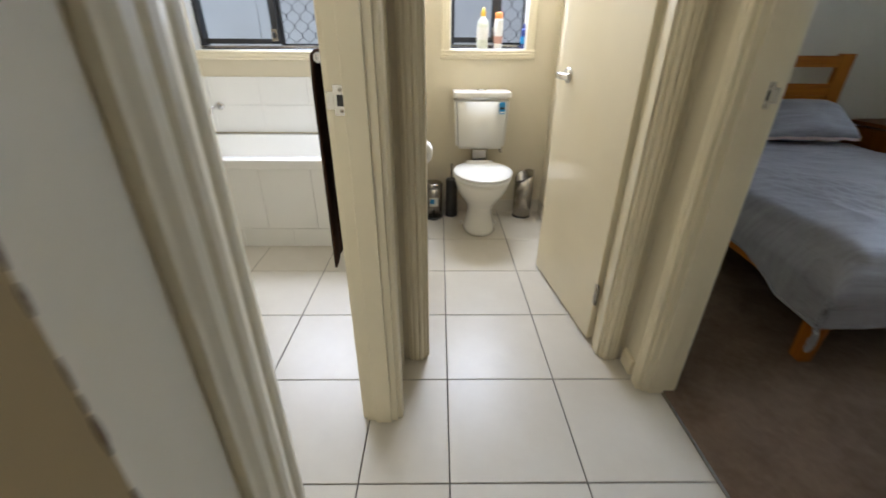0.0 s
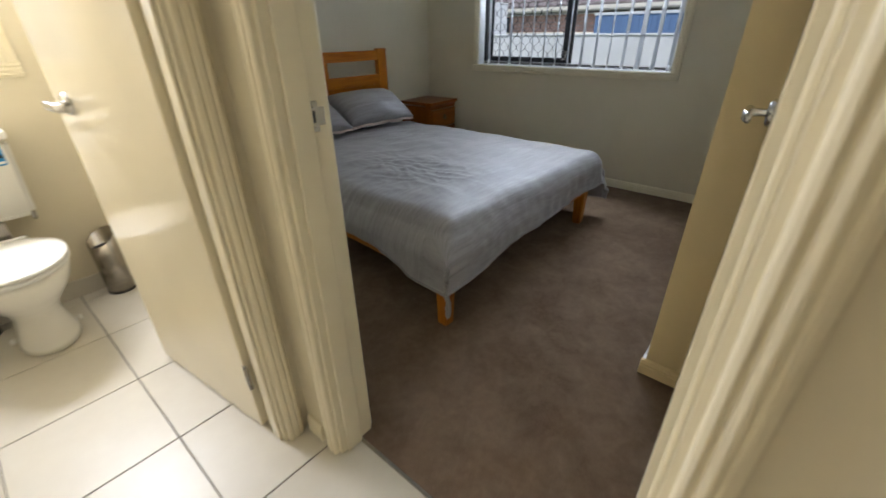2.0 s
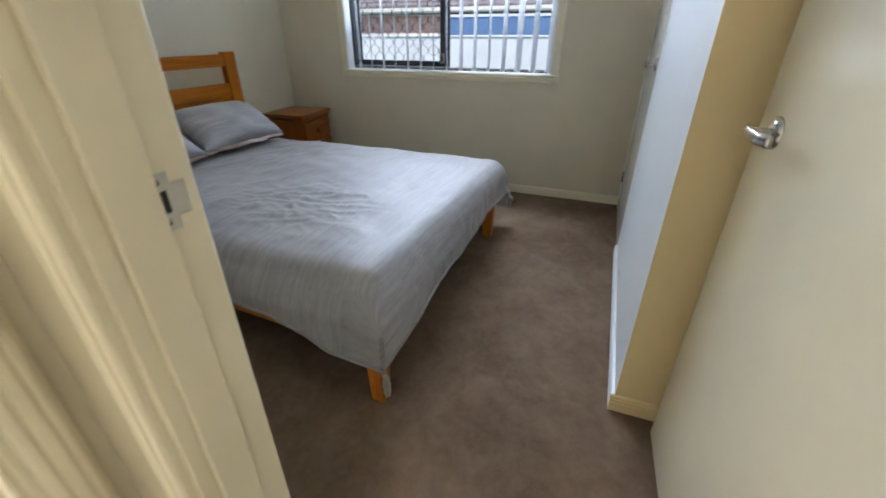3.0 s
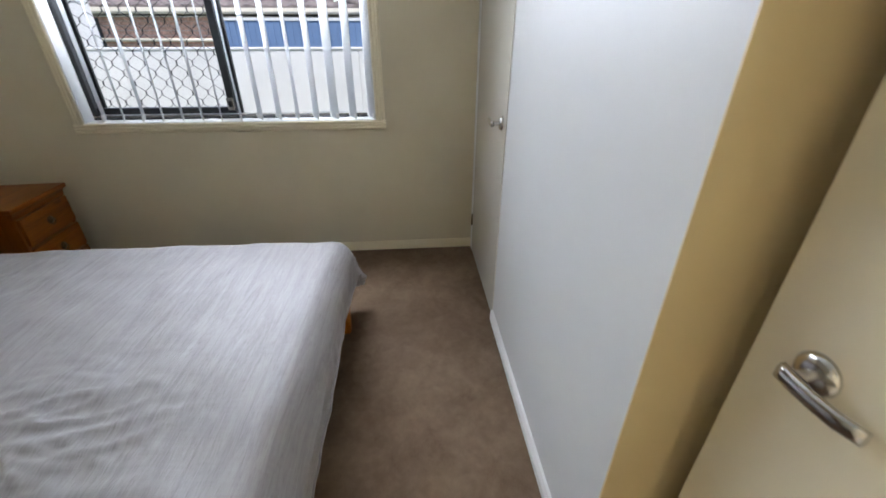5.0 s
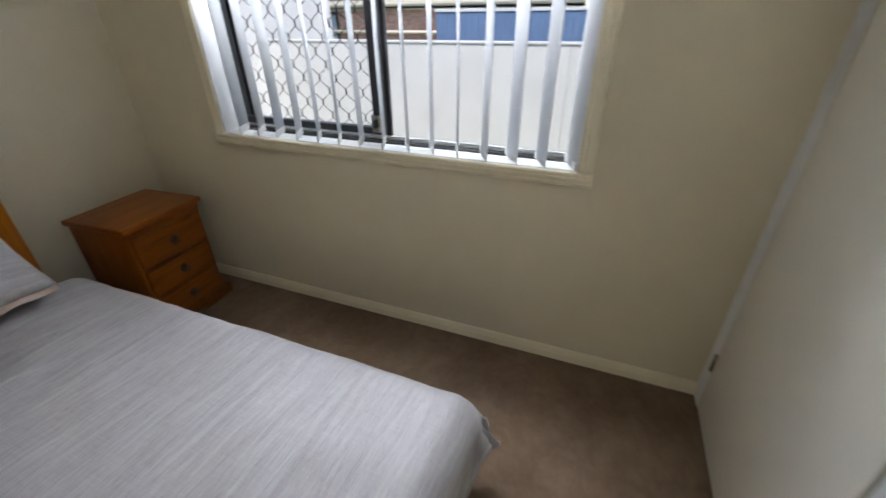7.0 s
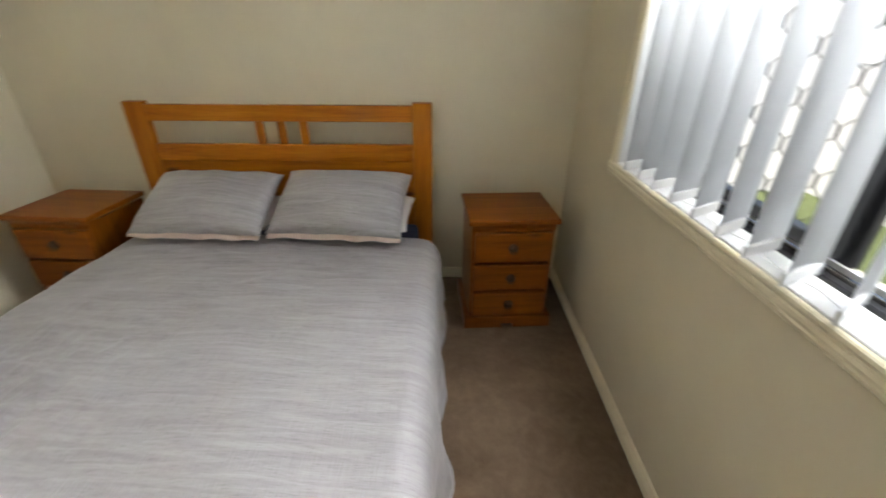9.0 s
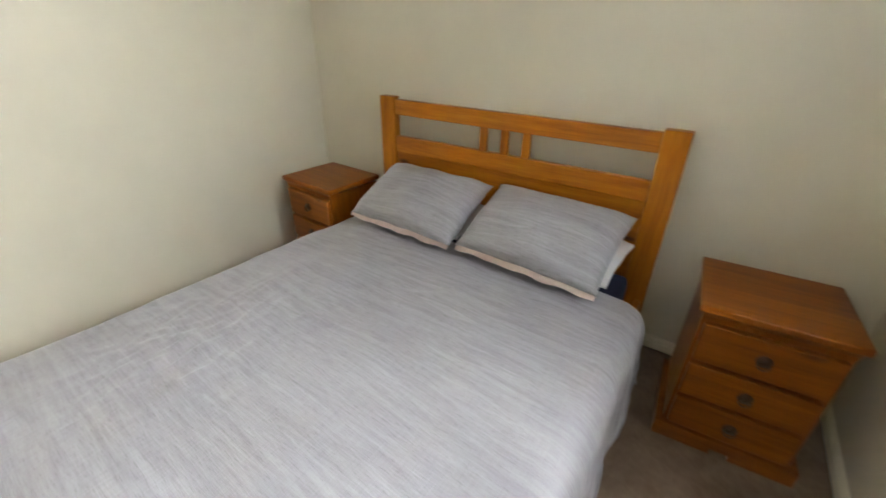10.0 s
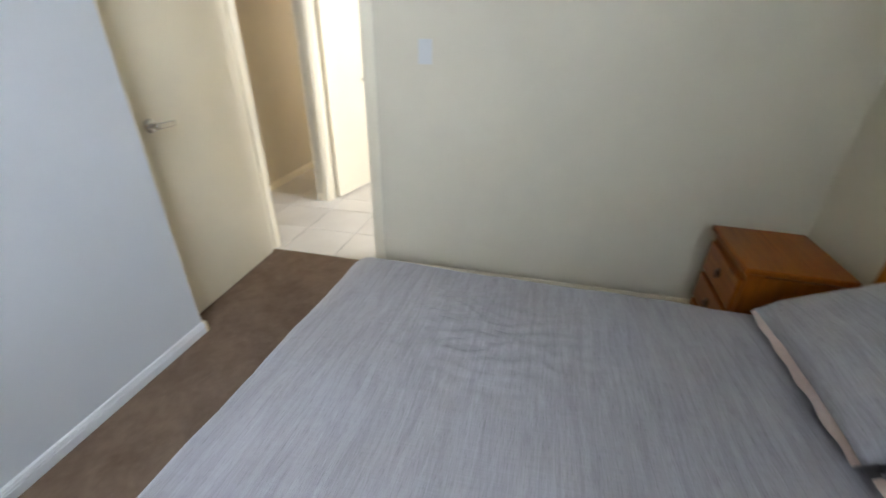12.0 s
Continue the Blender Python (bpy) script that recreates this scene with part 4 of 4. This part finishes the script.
# ---- toilet ----
def toilet():
    t = thing("toilet", "white china toilet with a plastic cistern and closed lid", "toilet", pose(0.242, 1.72, 0))
    # pedestal and bowl: sections (z, centre y, half width, half length)
    secs = [(0.006, -0.30, 0.108, 0.165), (0.03, -0.30, 0.104, 0.160), (0.10, -0.30, 0.086, 0.135), (0.16, -0.305, 0.080, 0.130), (0.21, -0.325, 0.098, 0.150), (0.27, -0.355, 0.135, 0.185), (0.32, -0.375, 0.160, 0.213), (0.37, -0.385, 0.173, 0.230), (0.395, -0.388, 0.176, 0.234)]
    bm = bmesh.new()
    rings = []
    seg = 40
    for z, cy, a, b in secs:
        rings.append([bm.verts.new((a * math.cos(k * 2 * math.pi / seg), cy + b * math.sin(k * 2 * math.pi / seg) * (1.0 if math.sin(k * 2 * math.pi / seg) < 0 else 0.92), z)) for k in range(seg)])
    for p, q in zip(rings, rings[1:]):
        for k in range(seg):
            bm.faces.new((p[k], p[(k + 1) % seg], q[(k + 1) % seg], q[k]))
    bm.faces.new(rings[0][::-1])
    bm.faces.new(rings[-1])
    part("pan", bm, CERAMIC, t, "white glazed toilet pan", True)
    part("pan_shelf", cube(-0.10, 0.10, -0.22, -0.055, 0.30, 0.405, 0.02, 3), CERAMIC, t, "", True)
    part("waste_pipe", lathe([(0.055, 0), (0.055, 0.16), (0.0, 0.16)], 24), CERAMIC, t, "", True, pose(0, -0.16, 0.09, -90))
    for sx in (-0.075, 0.075):
        part("floor_bolt", lathe([(0.010, 0), (0.010, 0.02), (0, 0.026)], 12), WHITE_PL, t, "", True, pose(sx * 1.55, -0.25, 0.006))

    def oval(z0, z1, a, b, dome, cy):
        m2 = bmesh.new()
        rs = []
        for z, s in ((z0, 0.985), (z0 + 0.003, 1.0), (z1 - 0.006, 1.0), (z1 - 0.001, 0.985), (z1 + dome * 0.5, 0.8), (z1 + dome * 0.85, 0.5), (z1 + dome, 0.2)):
            rs.append([m2.verts.new((a * s * math.cos(k * 2 * math.pi / 44), cy + b * s * math.sin(k * 2 * math.pi / 44) * (1.0 if math.sin(k * 2 * math.pi / 44) < 0 else 0.86), z)) for k in range(44)])
        for p, q in zip(rs, rs[1:]):
            for k in range(44):
                m2.faces.new((p[k], p[(k + 1) % 44], q[(k + 1) % 44], q[k]))
        m2.faces.new(rs[0][::-1])
        m2.faces.new(rs[-1])
        return m2

    part("seat", oval(0.398, 0.416, 0.182, 0.238, 0.0, -0.392), WHITE_PL, t, "white plastic toilet seat", True)
    part("lid", oval(0.419, 0.434, 0.184, 0.240, 0.010, -0.392), WHITE_PL, t, "white closed toilet lid", True)
    part("lid_hinge", cube(-0.085, 0.085, -0.205, -0.175, 0.405, 0.438, 0.006, 2), WHITE_PL, t)
    # cistern, a little narrower below
    cs = bmesh.new()
    box(cs, -0.176, 0.176, -0.178, -0.006, 0.505, 0.83)
    for v in cs.verts:
        if v.co.z < 0.6:
            v.co.x *= 0.915
            v.co.y = -0.006 + (v.co.y + 0.006) * 0.90
    bmesh.ops.bevel(cs, geom=list(cs.edges), offset=0.020, segments=4, affect="EDGES")
    ci = part("cistern", cs, CERAMIC, t, "white plastic cistern", True)
    part("cistern_lid", cube(-0.182, 0.182, -0.186, -0.004, 0.832, 0.868, 0.012, 3), CERAMIC, t, "white cistern lid", True)
    part("flush_button", lathe([(0.030, 0), (0.028, 0.007), (0, 0.009)], 24), CHROME, t, "chrome flush button", True, pose(0, -0.095, 0.868))
    lb = part("water_label", cube(0.108, 0.146, -0.1885, -0.1795, 0.735, 0.808, 0.004, 1), BLUE_L, ci, "blue water rating sticker")
    part("label_band", cube(0.112, 0.142, -0.1892, -0.1884, 0.742, 0.752), WHITE_PL, lb)
    part("label_band", cube(0.112, 0.142, -0.1892, -0.1884, 0.765, 0.778), BLACK_PL, lb)
    part("inlet_neck", cube(-0.05, 0.05, -0.15, -0.05, 0.40, 0.506, 0.01, 2), STEEL, t, "grey link between cistern and pan")
    part("supply_tap", tube([(0.15, -0.01, 0.47), (0.15, -0.07, 0.47), (0.15, -0.075, 0.50)], 0.008, 10), CHROME, t, "chrome cistern tap", True)
    return t


toilet()


def pedal_bin(m, label):
    b = thing("pedal_bin", label, "bin", m)
    part("body", lathe([(0, 0.012), (0.066, 0.012), (0.067, 0.235), (0.0, 0.235)], 36), STEEL, b, "brushed steel bin body", True)
    part("lid", lathe([(0.069, 0.236), (0.070, 0.252), (0.060, 0.262), (0.03, 0.268), (0, 0.269)], 36), STEEL, b, "domed steel bin lid", True)
    part("base_ring", lathe([(0.070, 0.0), (0.071, 0.014), (0.0, 0.016)], 36), BLACK_PL, b, "black plastic base", True)
    part("pedal", cube(-0.022, 0.022, -0.092, -0.062, 0.004, 0.014, 0.003, 1), BLACK_PL, b)
    st = bmesh.new()
    cols = []
    for i in range(7):
        a = radians(-118 + i * 9)
        cols.append([st.verts.new((0.0678 * math.cos(a), 0.0678 * math.sin(a), z)) for z in (0.10, 0.165)])
    for p, q in zip(cols, cols[1:]):
        st.faces.new((p[0], q[0], q[1], p[1]))
    part("sticker", st, WHITE_PL, b, "white and blue sticker", True)
    st = bmesh.new()
    cols = []
    for i in range(5):
        a = radians(-116 + i * 7)
        cols.append([st.verts.new((0.0682 * math.cos(a), 0.0682 * math.sin(a), z)) for z in (0.12, 0.155)])
    for p, q in zip(cols, cols[1:]):
        st.faces.new((p[0], q[0], q[1], p[1]))
    part("sticker_print", st, BLUE_L, b, "", True)
    return b


pedal_bin(pose(-0.075, 1.615, 0, 0, 0, 8), "small brushed steel pedal bin beside the toilet")
br = thing("toilet_brush", "black toilet brush holder with a steel handle", "toilet brush", pose(0.058, 1.64, 0))
part("holder", lathe([(0, 0.0), (0.043, 0.0), (0.044, 0.004), (0.041, 0.272), (0.034, 0.280), (0.0, 0.280)], 28), BLACK_PL, br, "", True)
part("handle", lathe([(0.006, 0.28), (0.006, 0.36), (0.009, 0.364), (0.010, 0.384), (0.0, 0.388)], 16), STEEL, br, "steel brush handle", True)
bn = thing("open_bin", "brushed steel bin with a slanted open top", "bin", pose(0.575, 1.635, 0))
ob = bmesh.new()
seg = 40
prev = None
for zf, rr in ((0.0, 0.062), (0.006, 0.064), (1.0, 0.064), (1.0, 0.059), (0.12, 0.057)):
    ring = []
    for k in range(seg):
        a = k * 2 * math.pi / seg
        topz = 0.305 + 0.035 * math.cos(a - 0.6)
        ring.append(ob.verts.new((rr * math.cos(a), rr * math.sin(a), topz * zf)))
    if prev:
        for k in range(seg):
            ob.faces.new((prev[k], prev[(k + 1) % seg], ring[(k + 1) % seg], ring[k]))
    else:
        ob.faces.new(ring[::-1])
    prev = ring
ob.faces.new(prev)
part("body", ob, STEEL, bn, "brushed steel tapered tube", True)
part("inner_bag", lathe([(0.0, 0.20), (0.056, 0.22), (0.0565, 0.25), (0.0, 0.225)], 30), BLACK_PL, bn, "black bin liner", True)
part("base_ring", lathe([(0.0655, 0.0), (0.0655, 0.010), (0.064, 0.012), (0.0, 0.012)], 36), BLACK_PL, bn, "", True)

# roll holder on the partition
rh = thing("toilet_roll_holder", "white toilet roll holder with a roll on the partition wall", "toilet roll holder", pose(-0.172, 0.86, 0.66))
part("backplate", cube(0.0, 0.012, -0.075, 0.075, 0.05, 0.075, 0.004, 2), WHITE_PL, rh)
part("spindle", tube([(0.055, -0.06, 0.0), (0.055, 0.06, 0.0)], 0.008, 10), WHITE_PL, rh, "", True)
part("roll", lathe([(0.020, -0.05), (0.052, -0.05), (0.052, 0.05), (0.020, 0.05), (0.020, -0.05)], 32), PAPER, rh, "white paper roll", True, pose(0.055, 0, 0, 90))
for s in (-0.066, 0.066):
    part("arm", cube(0.008, 0.064, s - 0.005, s + 0.005, -0.012, 0.056, 0.003, 1), WHITE_PL, rh)


def bottle(m, prof, cap, body_mat, cap_mat, band_mat, label, band):
    b = thing("bottle", label, "bottle", m, "bottles on the toilet sill")
    bd = part("body", lathe(prof, 26), body_mat, b, "", True)
    part("cap", lathe(cap, 20), cap_mat, b, "", True)
    part("label_band", lathe([(band[0], band[1]), (band[0], band[2])], 26), band_mat, bd, "", True)
    return b


ZS = W2[2] + 0.001
bottle(pose(0.245, 1.762, ZS), [(0, 0), (0.034, 0.0), (0.036, 0.006), (0.036, 0.13), (0.030, 0.155), (0.016, 0.172), (0.014, 0.18), (0, 0.18)], [(0.016, 0.18), (0.016, 0.205), (0.011, 0.212), (0.008, 0.228), (0, 0.229)], GREEN_PL, YELLOW_PL, WHITE_PL, "pale bottle with a yellow cap on the sill", (0.0366, 0.05, 0.12))
bottle(pose(0.345, 1.765, ZS), [(0, 0), (0.026, 0.0), (0.027, 0.006), (0.027, 0.155), (0.022, 0.168), (0, 0.168)], [(0.023, 0.168), (0.023, 0.195), (0.018, 0.205), (0, 0.206)], WHITE_PL, ORANGE_PL, RED_L, "white spray can with an orange cap on the sill", (0.0276, 0.03, 0.07))
bottle(pose(0.515, 1.77, ZS), [(0, 0), (0.024, 0.0), (0.025, 0.005), (0.025, 0.10), (0.018, 0.118), (0, 0.118)], [(0.015, 0.118), (0.015, 0.14), (0, 0.141)], DARKBLUE_PL, DARKBLUE_PL, BLUE_L, "dark blue bottle at the end of the sill", (0.0256, 0.03, 0.07))

# ---- bathroom ----
YB = 1.124
tub = thing("bathtub", "white built-in bath with a tiled front", "bathtub", pose(-1.95, YB, 0))
L, DEP = 1.675, 0.746
rim = bmesh.new()
nx, ny = 44, 26
gridv = []
for j in range(ny + 1):
    row = []
    for i in range(nx + 1):
        x, y = L * i / nx, DEP * j / ny
        ax, ay = abs(x / L * 2 - 1), abs((y - 0.03) / (DEP - 0.06) * 2 - 1)
        inside = max((ax / 0.90) ** 5, 0) + max((ay / 0.80) ** 5, 0)
        dpt = 0.0 if inside >= 1 else 0.38 * min(1.0, (1 - inside) / 0.55) ** 0.55
        row.append(rim.verts.new((x, y, 0.545 - dpt)))
    gridv.append(row)
for a, b in zip(gridv, gridv[1:]):
    for i in range(nx):
        rim.faces.new((a[i], a[i + 1], b[i + 1], b[i]))
sh = part("shell", rim, ACRYLIC, tub, "white acrylic bath shell", True)
sm = sh.modifiers.new("thickness", "SOLIDIFY")
sm.thickness, sm.offset = 0.008, -1
part("rim_edge", cube(0.0, L, -0.012, 0.004, 0.495, 0.548, 0.006, 2), ACRYLIC, tub, "white bath rim")
part("hob", cube(0.0, L, 0.008, 0.03, 0.0, 0.494), GROUT_L, tub)
xs = [0.0, 0.28, 0.58, 0.88, 1.18, 1.48, L]
for x0, x1 in zip(xs, xs[1:]):
    part("tile", cube(x0 + 0.001, x1 - 0.001, 0.0, 0.0085, 0.123, 0.493, 0.0012, 1), WHITE_T, tub)
    part("tile", cube(x0 + 0.141, min(x1 + 0.14, L) - 0.001, 0.0, 0.0085, 0.001, 0.121, 0.0012, 1), WHITE_T, tub)
sp = thing("bath_spout", "chrome bath spout on the tiled wall", "bath spout", pose(-1.575, 1.866, 0.735))
part("flange", lathe([(0.028, 0.0), (0.026, 0.008), (0.012, 0.012), (0, 0.012)], 24), CHROME, sp, "", True, pose(0, 0, 0, 90))
part("pipe", tube([(0, -0.005, 0), (0, -0.06, 0.004), (-0.01, -0.10, -0.004), (-0.016, -0.118, -0.022), (-0.018, -0.122, -0.05)], 0.0115, 14), CHROME, sp, "", True)
splash = thing("splashback", "white glazed wall tiles above the bath", "tiling", kind="structure")
for zr, (z0, z1) in enumerate(((0.555, 0.7402), (0.741, 0.925))):
    for i in range(5):
        x0 = -1.948 + i * 0.335
        part("tile", cube(x0, x0 + 0.3342, 1.862, 1.8695, z0, z1, 0.0006, 1), WHITE_T, splash)

# towel on a rail, on the bathroom face of the stub wall
tr = thing("towel_rail", "chrome towel rail on the bathroom wall", "towel rail", pose(-0.275, 0.225, 1.118))
part("bar", cube(-0.056, -0.044, -0.31, 0.31, -0.008, 0.008, 0.003, 2), CHROME, tr)
for s in (-0.30, 0.30):
    part("bracket", cube(-0.052, 0.0, s - 0.010, s + 0.010, -0.012, 0.012, 0.003, 1), CHROME, tr)
tw = bmesh.new()
rows = []
path = [(-0.028, -0.42), (-0.034, 0.004), (-0.040, 0.012), (-0.050, 0.016), (-0.060, 0.012), (-0.066, 0.004)] + [(-0.069 - 0.004 * k / 10, -0.066 * k) for k in range(1, 10)]
for k, (px, pz) in enumerate(path):
    row = []
    for i in range(25):
        s = -0.29 + 0.36 * i / 24
        hang = max(0, -pz)
        row.append(tw.verts.new((px - 0.018 * hang * math.sin(s * 30) - 0.02 * hang, s + 0.05 * hang * (0.5 - i / 24), pz + 0.03 * hang * math.sin(i * 0.5))))
    rows.append(row)
for a, b in zip(rows, rows[1:]):
    for i in range(24):
        tw.faces.new((a[i], a[i + 1], b[i + 1], b[i]))
tow = part("towel", tw, TOWEL, smooth=True, at=pose(-0.275, 0.225, 1.118))
ts = tow.modifiers.new("thickness", "SOLIDIFY")
ts.thickness, ts.offset = 0.007, 0
tagged(tow, "dark brown bath towel hanging over the rail", "towel")

# ---- outside ----
GZ = -0.35
structure("ground", box(bmesh.new(), -60, 90, -60, 60, GZ - 0.4, GZ), GRASS, "mown green lawn between the houses", "lawn")
rg = random.Random(8)
gv, gf = [], []
for k in range(9000):
    gx, gy = rg.uniform(4.2, 7.5), rg.uniform(-2.5, 6.0)
    hh, a = rg.uniform(0.02, 0.05), rg.uniform(0, 6.28)
    dx, dy = 0.004 * math.cos(a), 0.004 * math.sin(a)
    lx, ly = rg.uniform(-0.02, 0.02), rg.uniform(-0.02, 0.02)
    b0 = len(gv)
    gv += [(gx - dx, gy - dy, GZ), (gx + dx, gy + dy, GZ), (gx + lx, gy + ly, GZ + hh)]
    gf.append((b0, b0 + 1, b0 + 2))
gm = bpy.data.meshes.new("grass")
gm.from_pydata(gv, [], gf)
gm.materials.append(GRASS)
tagged(new("grass", gm), "short green grass blades of the side lawn", "grass", kind="stuff")


def fence(name, m, length, height):
    f = thing(name, "white painted rendered boundary fence", "fence", m, kind="structure")
    n = int(length / 2.4)
    for i in range(n):
        part("panel", cube(i * 2.4, i * 2.4 + 2.396, 0, 0.09, 0, height, 0.006, 1), FENCE_W, f)
    part("capping", cube(0, n * 2.4, -0.015, 0.105, height, height + 0.03, 0.005, 1), FENCE_W, f)
    return f


fence("boundary_fence", pose(7.65, -14, GZ, 0, 0, 90) @ pose(0, -0.09, 0), 36, 1.48)
fence("boundary_fence", pose(-9.6, 5.0, GZ), 19.2, 2.1)

# neighbouring brick house behind the fence
nh = thing("house", "neighbouring brick house with a tiled hip roof", "house")
NX, NY0, NY1 = 11.15, 1.2, 26.0
EZ = 1.58
part("wall", box(bmesh.new(), NX + 0.012, NX + 7, NY0, NY1, GZ - 0.3, EZ + 0.1), MORTAR, nh, "mortar and brick wall")
bme = bpy.data.meshes.new("bricks")
bv, bf = [], []
z, row = 0.55, 0
while z < EZ - 0.02:
    y = NY0 + (0.12 if row % 2 else 0.0)
    while y < 15.0:
        b0 = len(bv)
        x0, x1, y0, y1, z0, z1 = NX, NX + 0.02, y, y + 0.23, z, z + 0.076
        bv += [(x0, y0, z0), (x1, y0, z0), (x1, y1, z0), (x0, y1, z0), (x0, y0, z1), (x1, y0, z1), (x1, y1, z1), (x0, y1, z1)]
        bf += [tuple(b0 + q for q in f) for f in ((0, 3, 2, 1), (4, 5, 6, 7), (0, 1, 5, 4), (2, 3, 7, 6), (3, 0, 4, 7))]
        y += 0.24
    z += 0.086
    row += 1
bme.from_pydata(bv, [], bf)
bme.materials.append(BRICK)
bo = new("brick_courses", bme)
bo.parent = nh
tagged(bo, "red-brown brick courses", kind="stuff")
for wy in (5.9, 10.5):
    nw = part("window", cube(NX - 0.03, NX + 0.005, wy, wy + 1.35, 0.4, EZ - 0.04), ALU_BLACK, nh, "dark neighbour window")
    part("pane", cube(NX - 0.034, NX - 0.031, wy + 0.05, wy + 1.30, 0.45, EZ - 0.09), plain("pale blue window blind behind glass", (0.34, 0.42, 0.48), 0.15, amount=0.05, bumpy=0), nw)
part("eave", cube(NX - 0.15, NX + 0.1, NY0 - 0.6, NY1, EZ, EZ + 0.03), FASCIA, nh, "cream eave lining")
part("gutter", extrude([(0, 0), (0.10, 0.01), (0.12, 0.05), (0.115, 0.12), (0.10, 0.12), (0.10, 0.05), (0, 0.03)], (NX - 0.15, NY0 - 0.6, EZ + 0.03), (-1, 0, 0), (0, 0, 1), (0, 1, 0), NY1 - NY0 + 0.6), FASCIA, nh, "cream gutter")
part("fascia", cube(NX - 0.15, NX - 0.13, NY0 - 0.6, NY1, EZ - 0.02, EZ + 0.16), FASCIA, nh)
part("pipe", tube([(NX - 0.06, 2.0, 1.14), (NX - 0.06, 6.1, 1.15)], 0.035, 10), FASCIA, nh, "pale conduit along the wall", True)
rf = bmesh.new()
rows_n = 14
cols_n = 84
tan = math.tan(radians(21))
for r_ in range(rows_n):
    x0, x1 = NX - 0.21 + r_ * 0.32, NX - 0.21 + (r_ + 1) * 0.32
    z0, z1 = EZ + 0.15 + r_ * 0.32 * tan + 0.03, EZ + 0.15 + (r_ + 1) * 0.32 * tan
    for c_ in range(cols_n):
        y0 = NY0 - 0.62 + c_ * 0.30
        if y0 < NY0 - 0.62 + r_ * 0.32:
            continue
        a = [rf.verts.new((x0, y0 + q * 0.1, z0 + (0.025 if q in (1, 2) else 0))) for q in range(4)]
        b = [rf.verts.new((x1 + 0.03, y0 + q * 0.1, z1 + (0.025 if q in (1, 2) else 0))) for q in range(4)]
        c = [rf.verts.new((x0, y0 + q * 0.1, z0 - 0.03)) for q in range(4)]
        for q in range(3):
            rf.faces.new((a[q], a[q + 1], b[q + 1], b[q]))
            rf.faces.new((c[q], c[q + 1], a[q + 1], a[q]))
part("roof", rf, ROOF_T, nh, "grey-brown concrete roof tiles")
part("ridge", tube([(NX - 0.17, NY0 - 0.62, EZ + 0.2), (NX + 3.8, NY0 + 3.86, EZ + 0.26 + 4.48 * tan)], 0.09, 10), ROOF_T, nh, "ridge capping", True)

# blue steel shed wall beside the brick house
bs = thing("shed", "blue steel sheet wall behind the fence", "shed")
for i in range(26):
    part("sheet", cube(10.4, 10.42, 0.1 + i * 0.12, 0.1 + i * 0.12 + 0.114, GZ, 1.50, 0.004, 1), BLUE_W, bs)
part("capping", cube(10.38, 10.45, 0.08, 3.24, 1.50, 1.55, 0.004, 1), FENCE_W, bs, "pale capping")
part("sheet_backing", cube(10.425, 10.44, 0.1, 3.22, GZ, 1.495), BLUE_W, bs)

# ---- floor tiles ----
floor = thing("floor_tiles", "square cream ceramic floor tiles with dark grout joints", "tiled floor", kind="structure")
PX, PY, GAP = 0.406, 0.410, 0.0045
made = {}
edges = [-0.269 - 0.408 * k for k in range(6, -1, -1)] + [0.0, PX, CARPET_X - 0.008]
for e0, e1 in zip(edges, edges[1:]):
    for j in range(-7, 5):
        x0, x1 = e0 + GAP / 2, e1 - GAP / 2
        y0, y1 = j * PY + GAP / 2, min((j + 1) * PY - GAP / 2, 1.87)
        if x1 - x0 < 0.01 or x0 < -2.9 or (y0 > 1.13 and x1 < -0.27):
            continue
        key = (round(x1 - x0, 3), round(y1 - y0, 3))
        if key not in made:
            ob = part("tile", cube(0, x1 - x0, 0, y1 - y0, -0.009, 0.0, 0.0012, 1), TILE, floor)
            made[key] = ob.data
        else:
            ob = new("tile", made[key])
            ob.parent = floor
        ob.location = (x0, y0, 0)
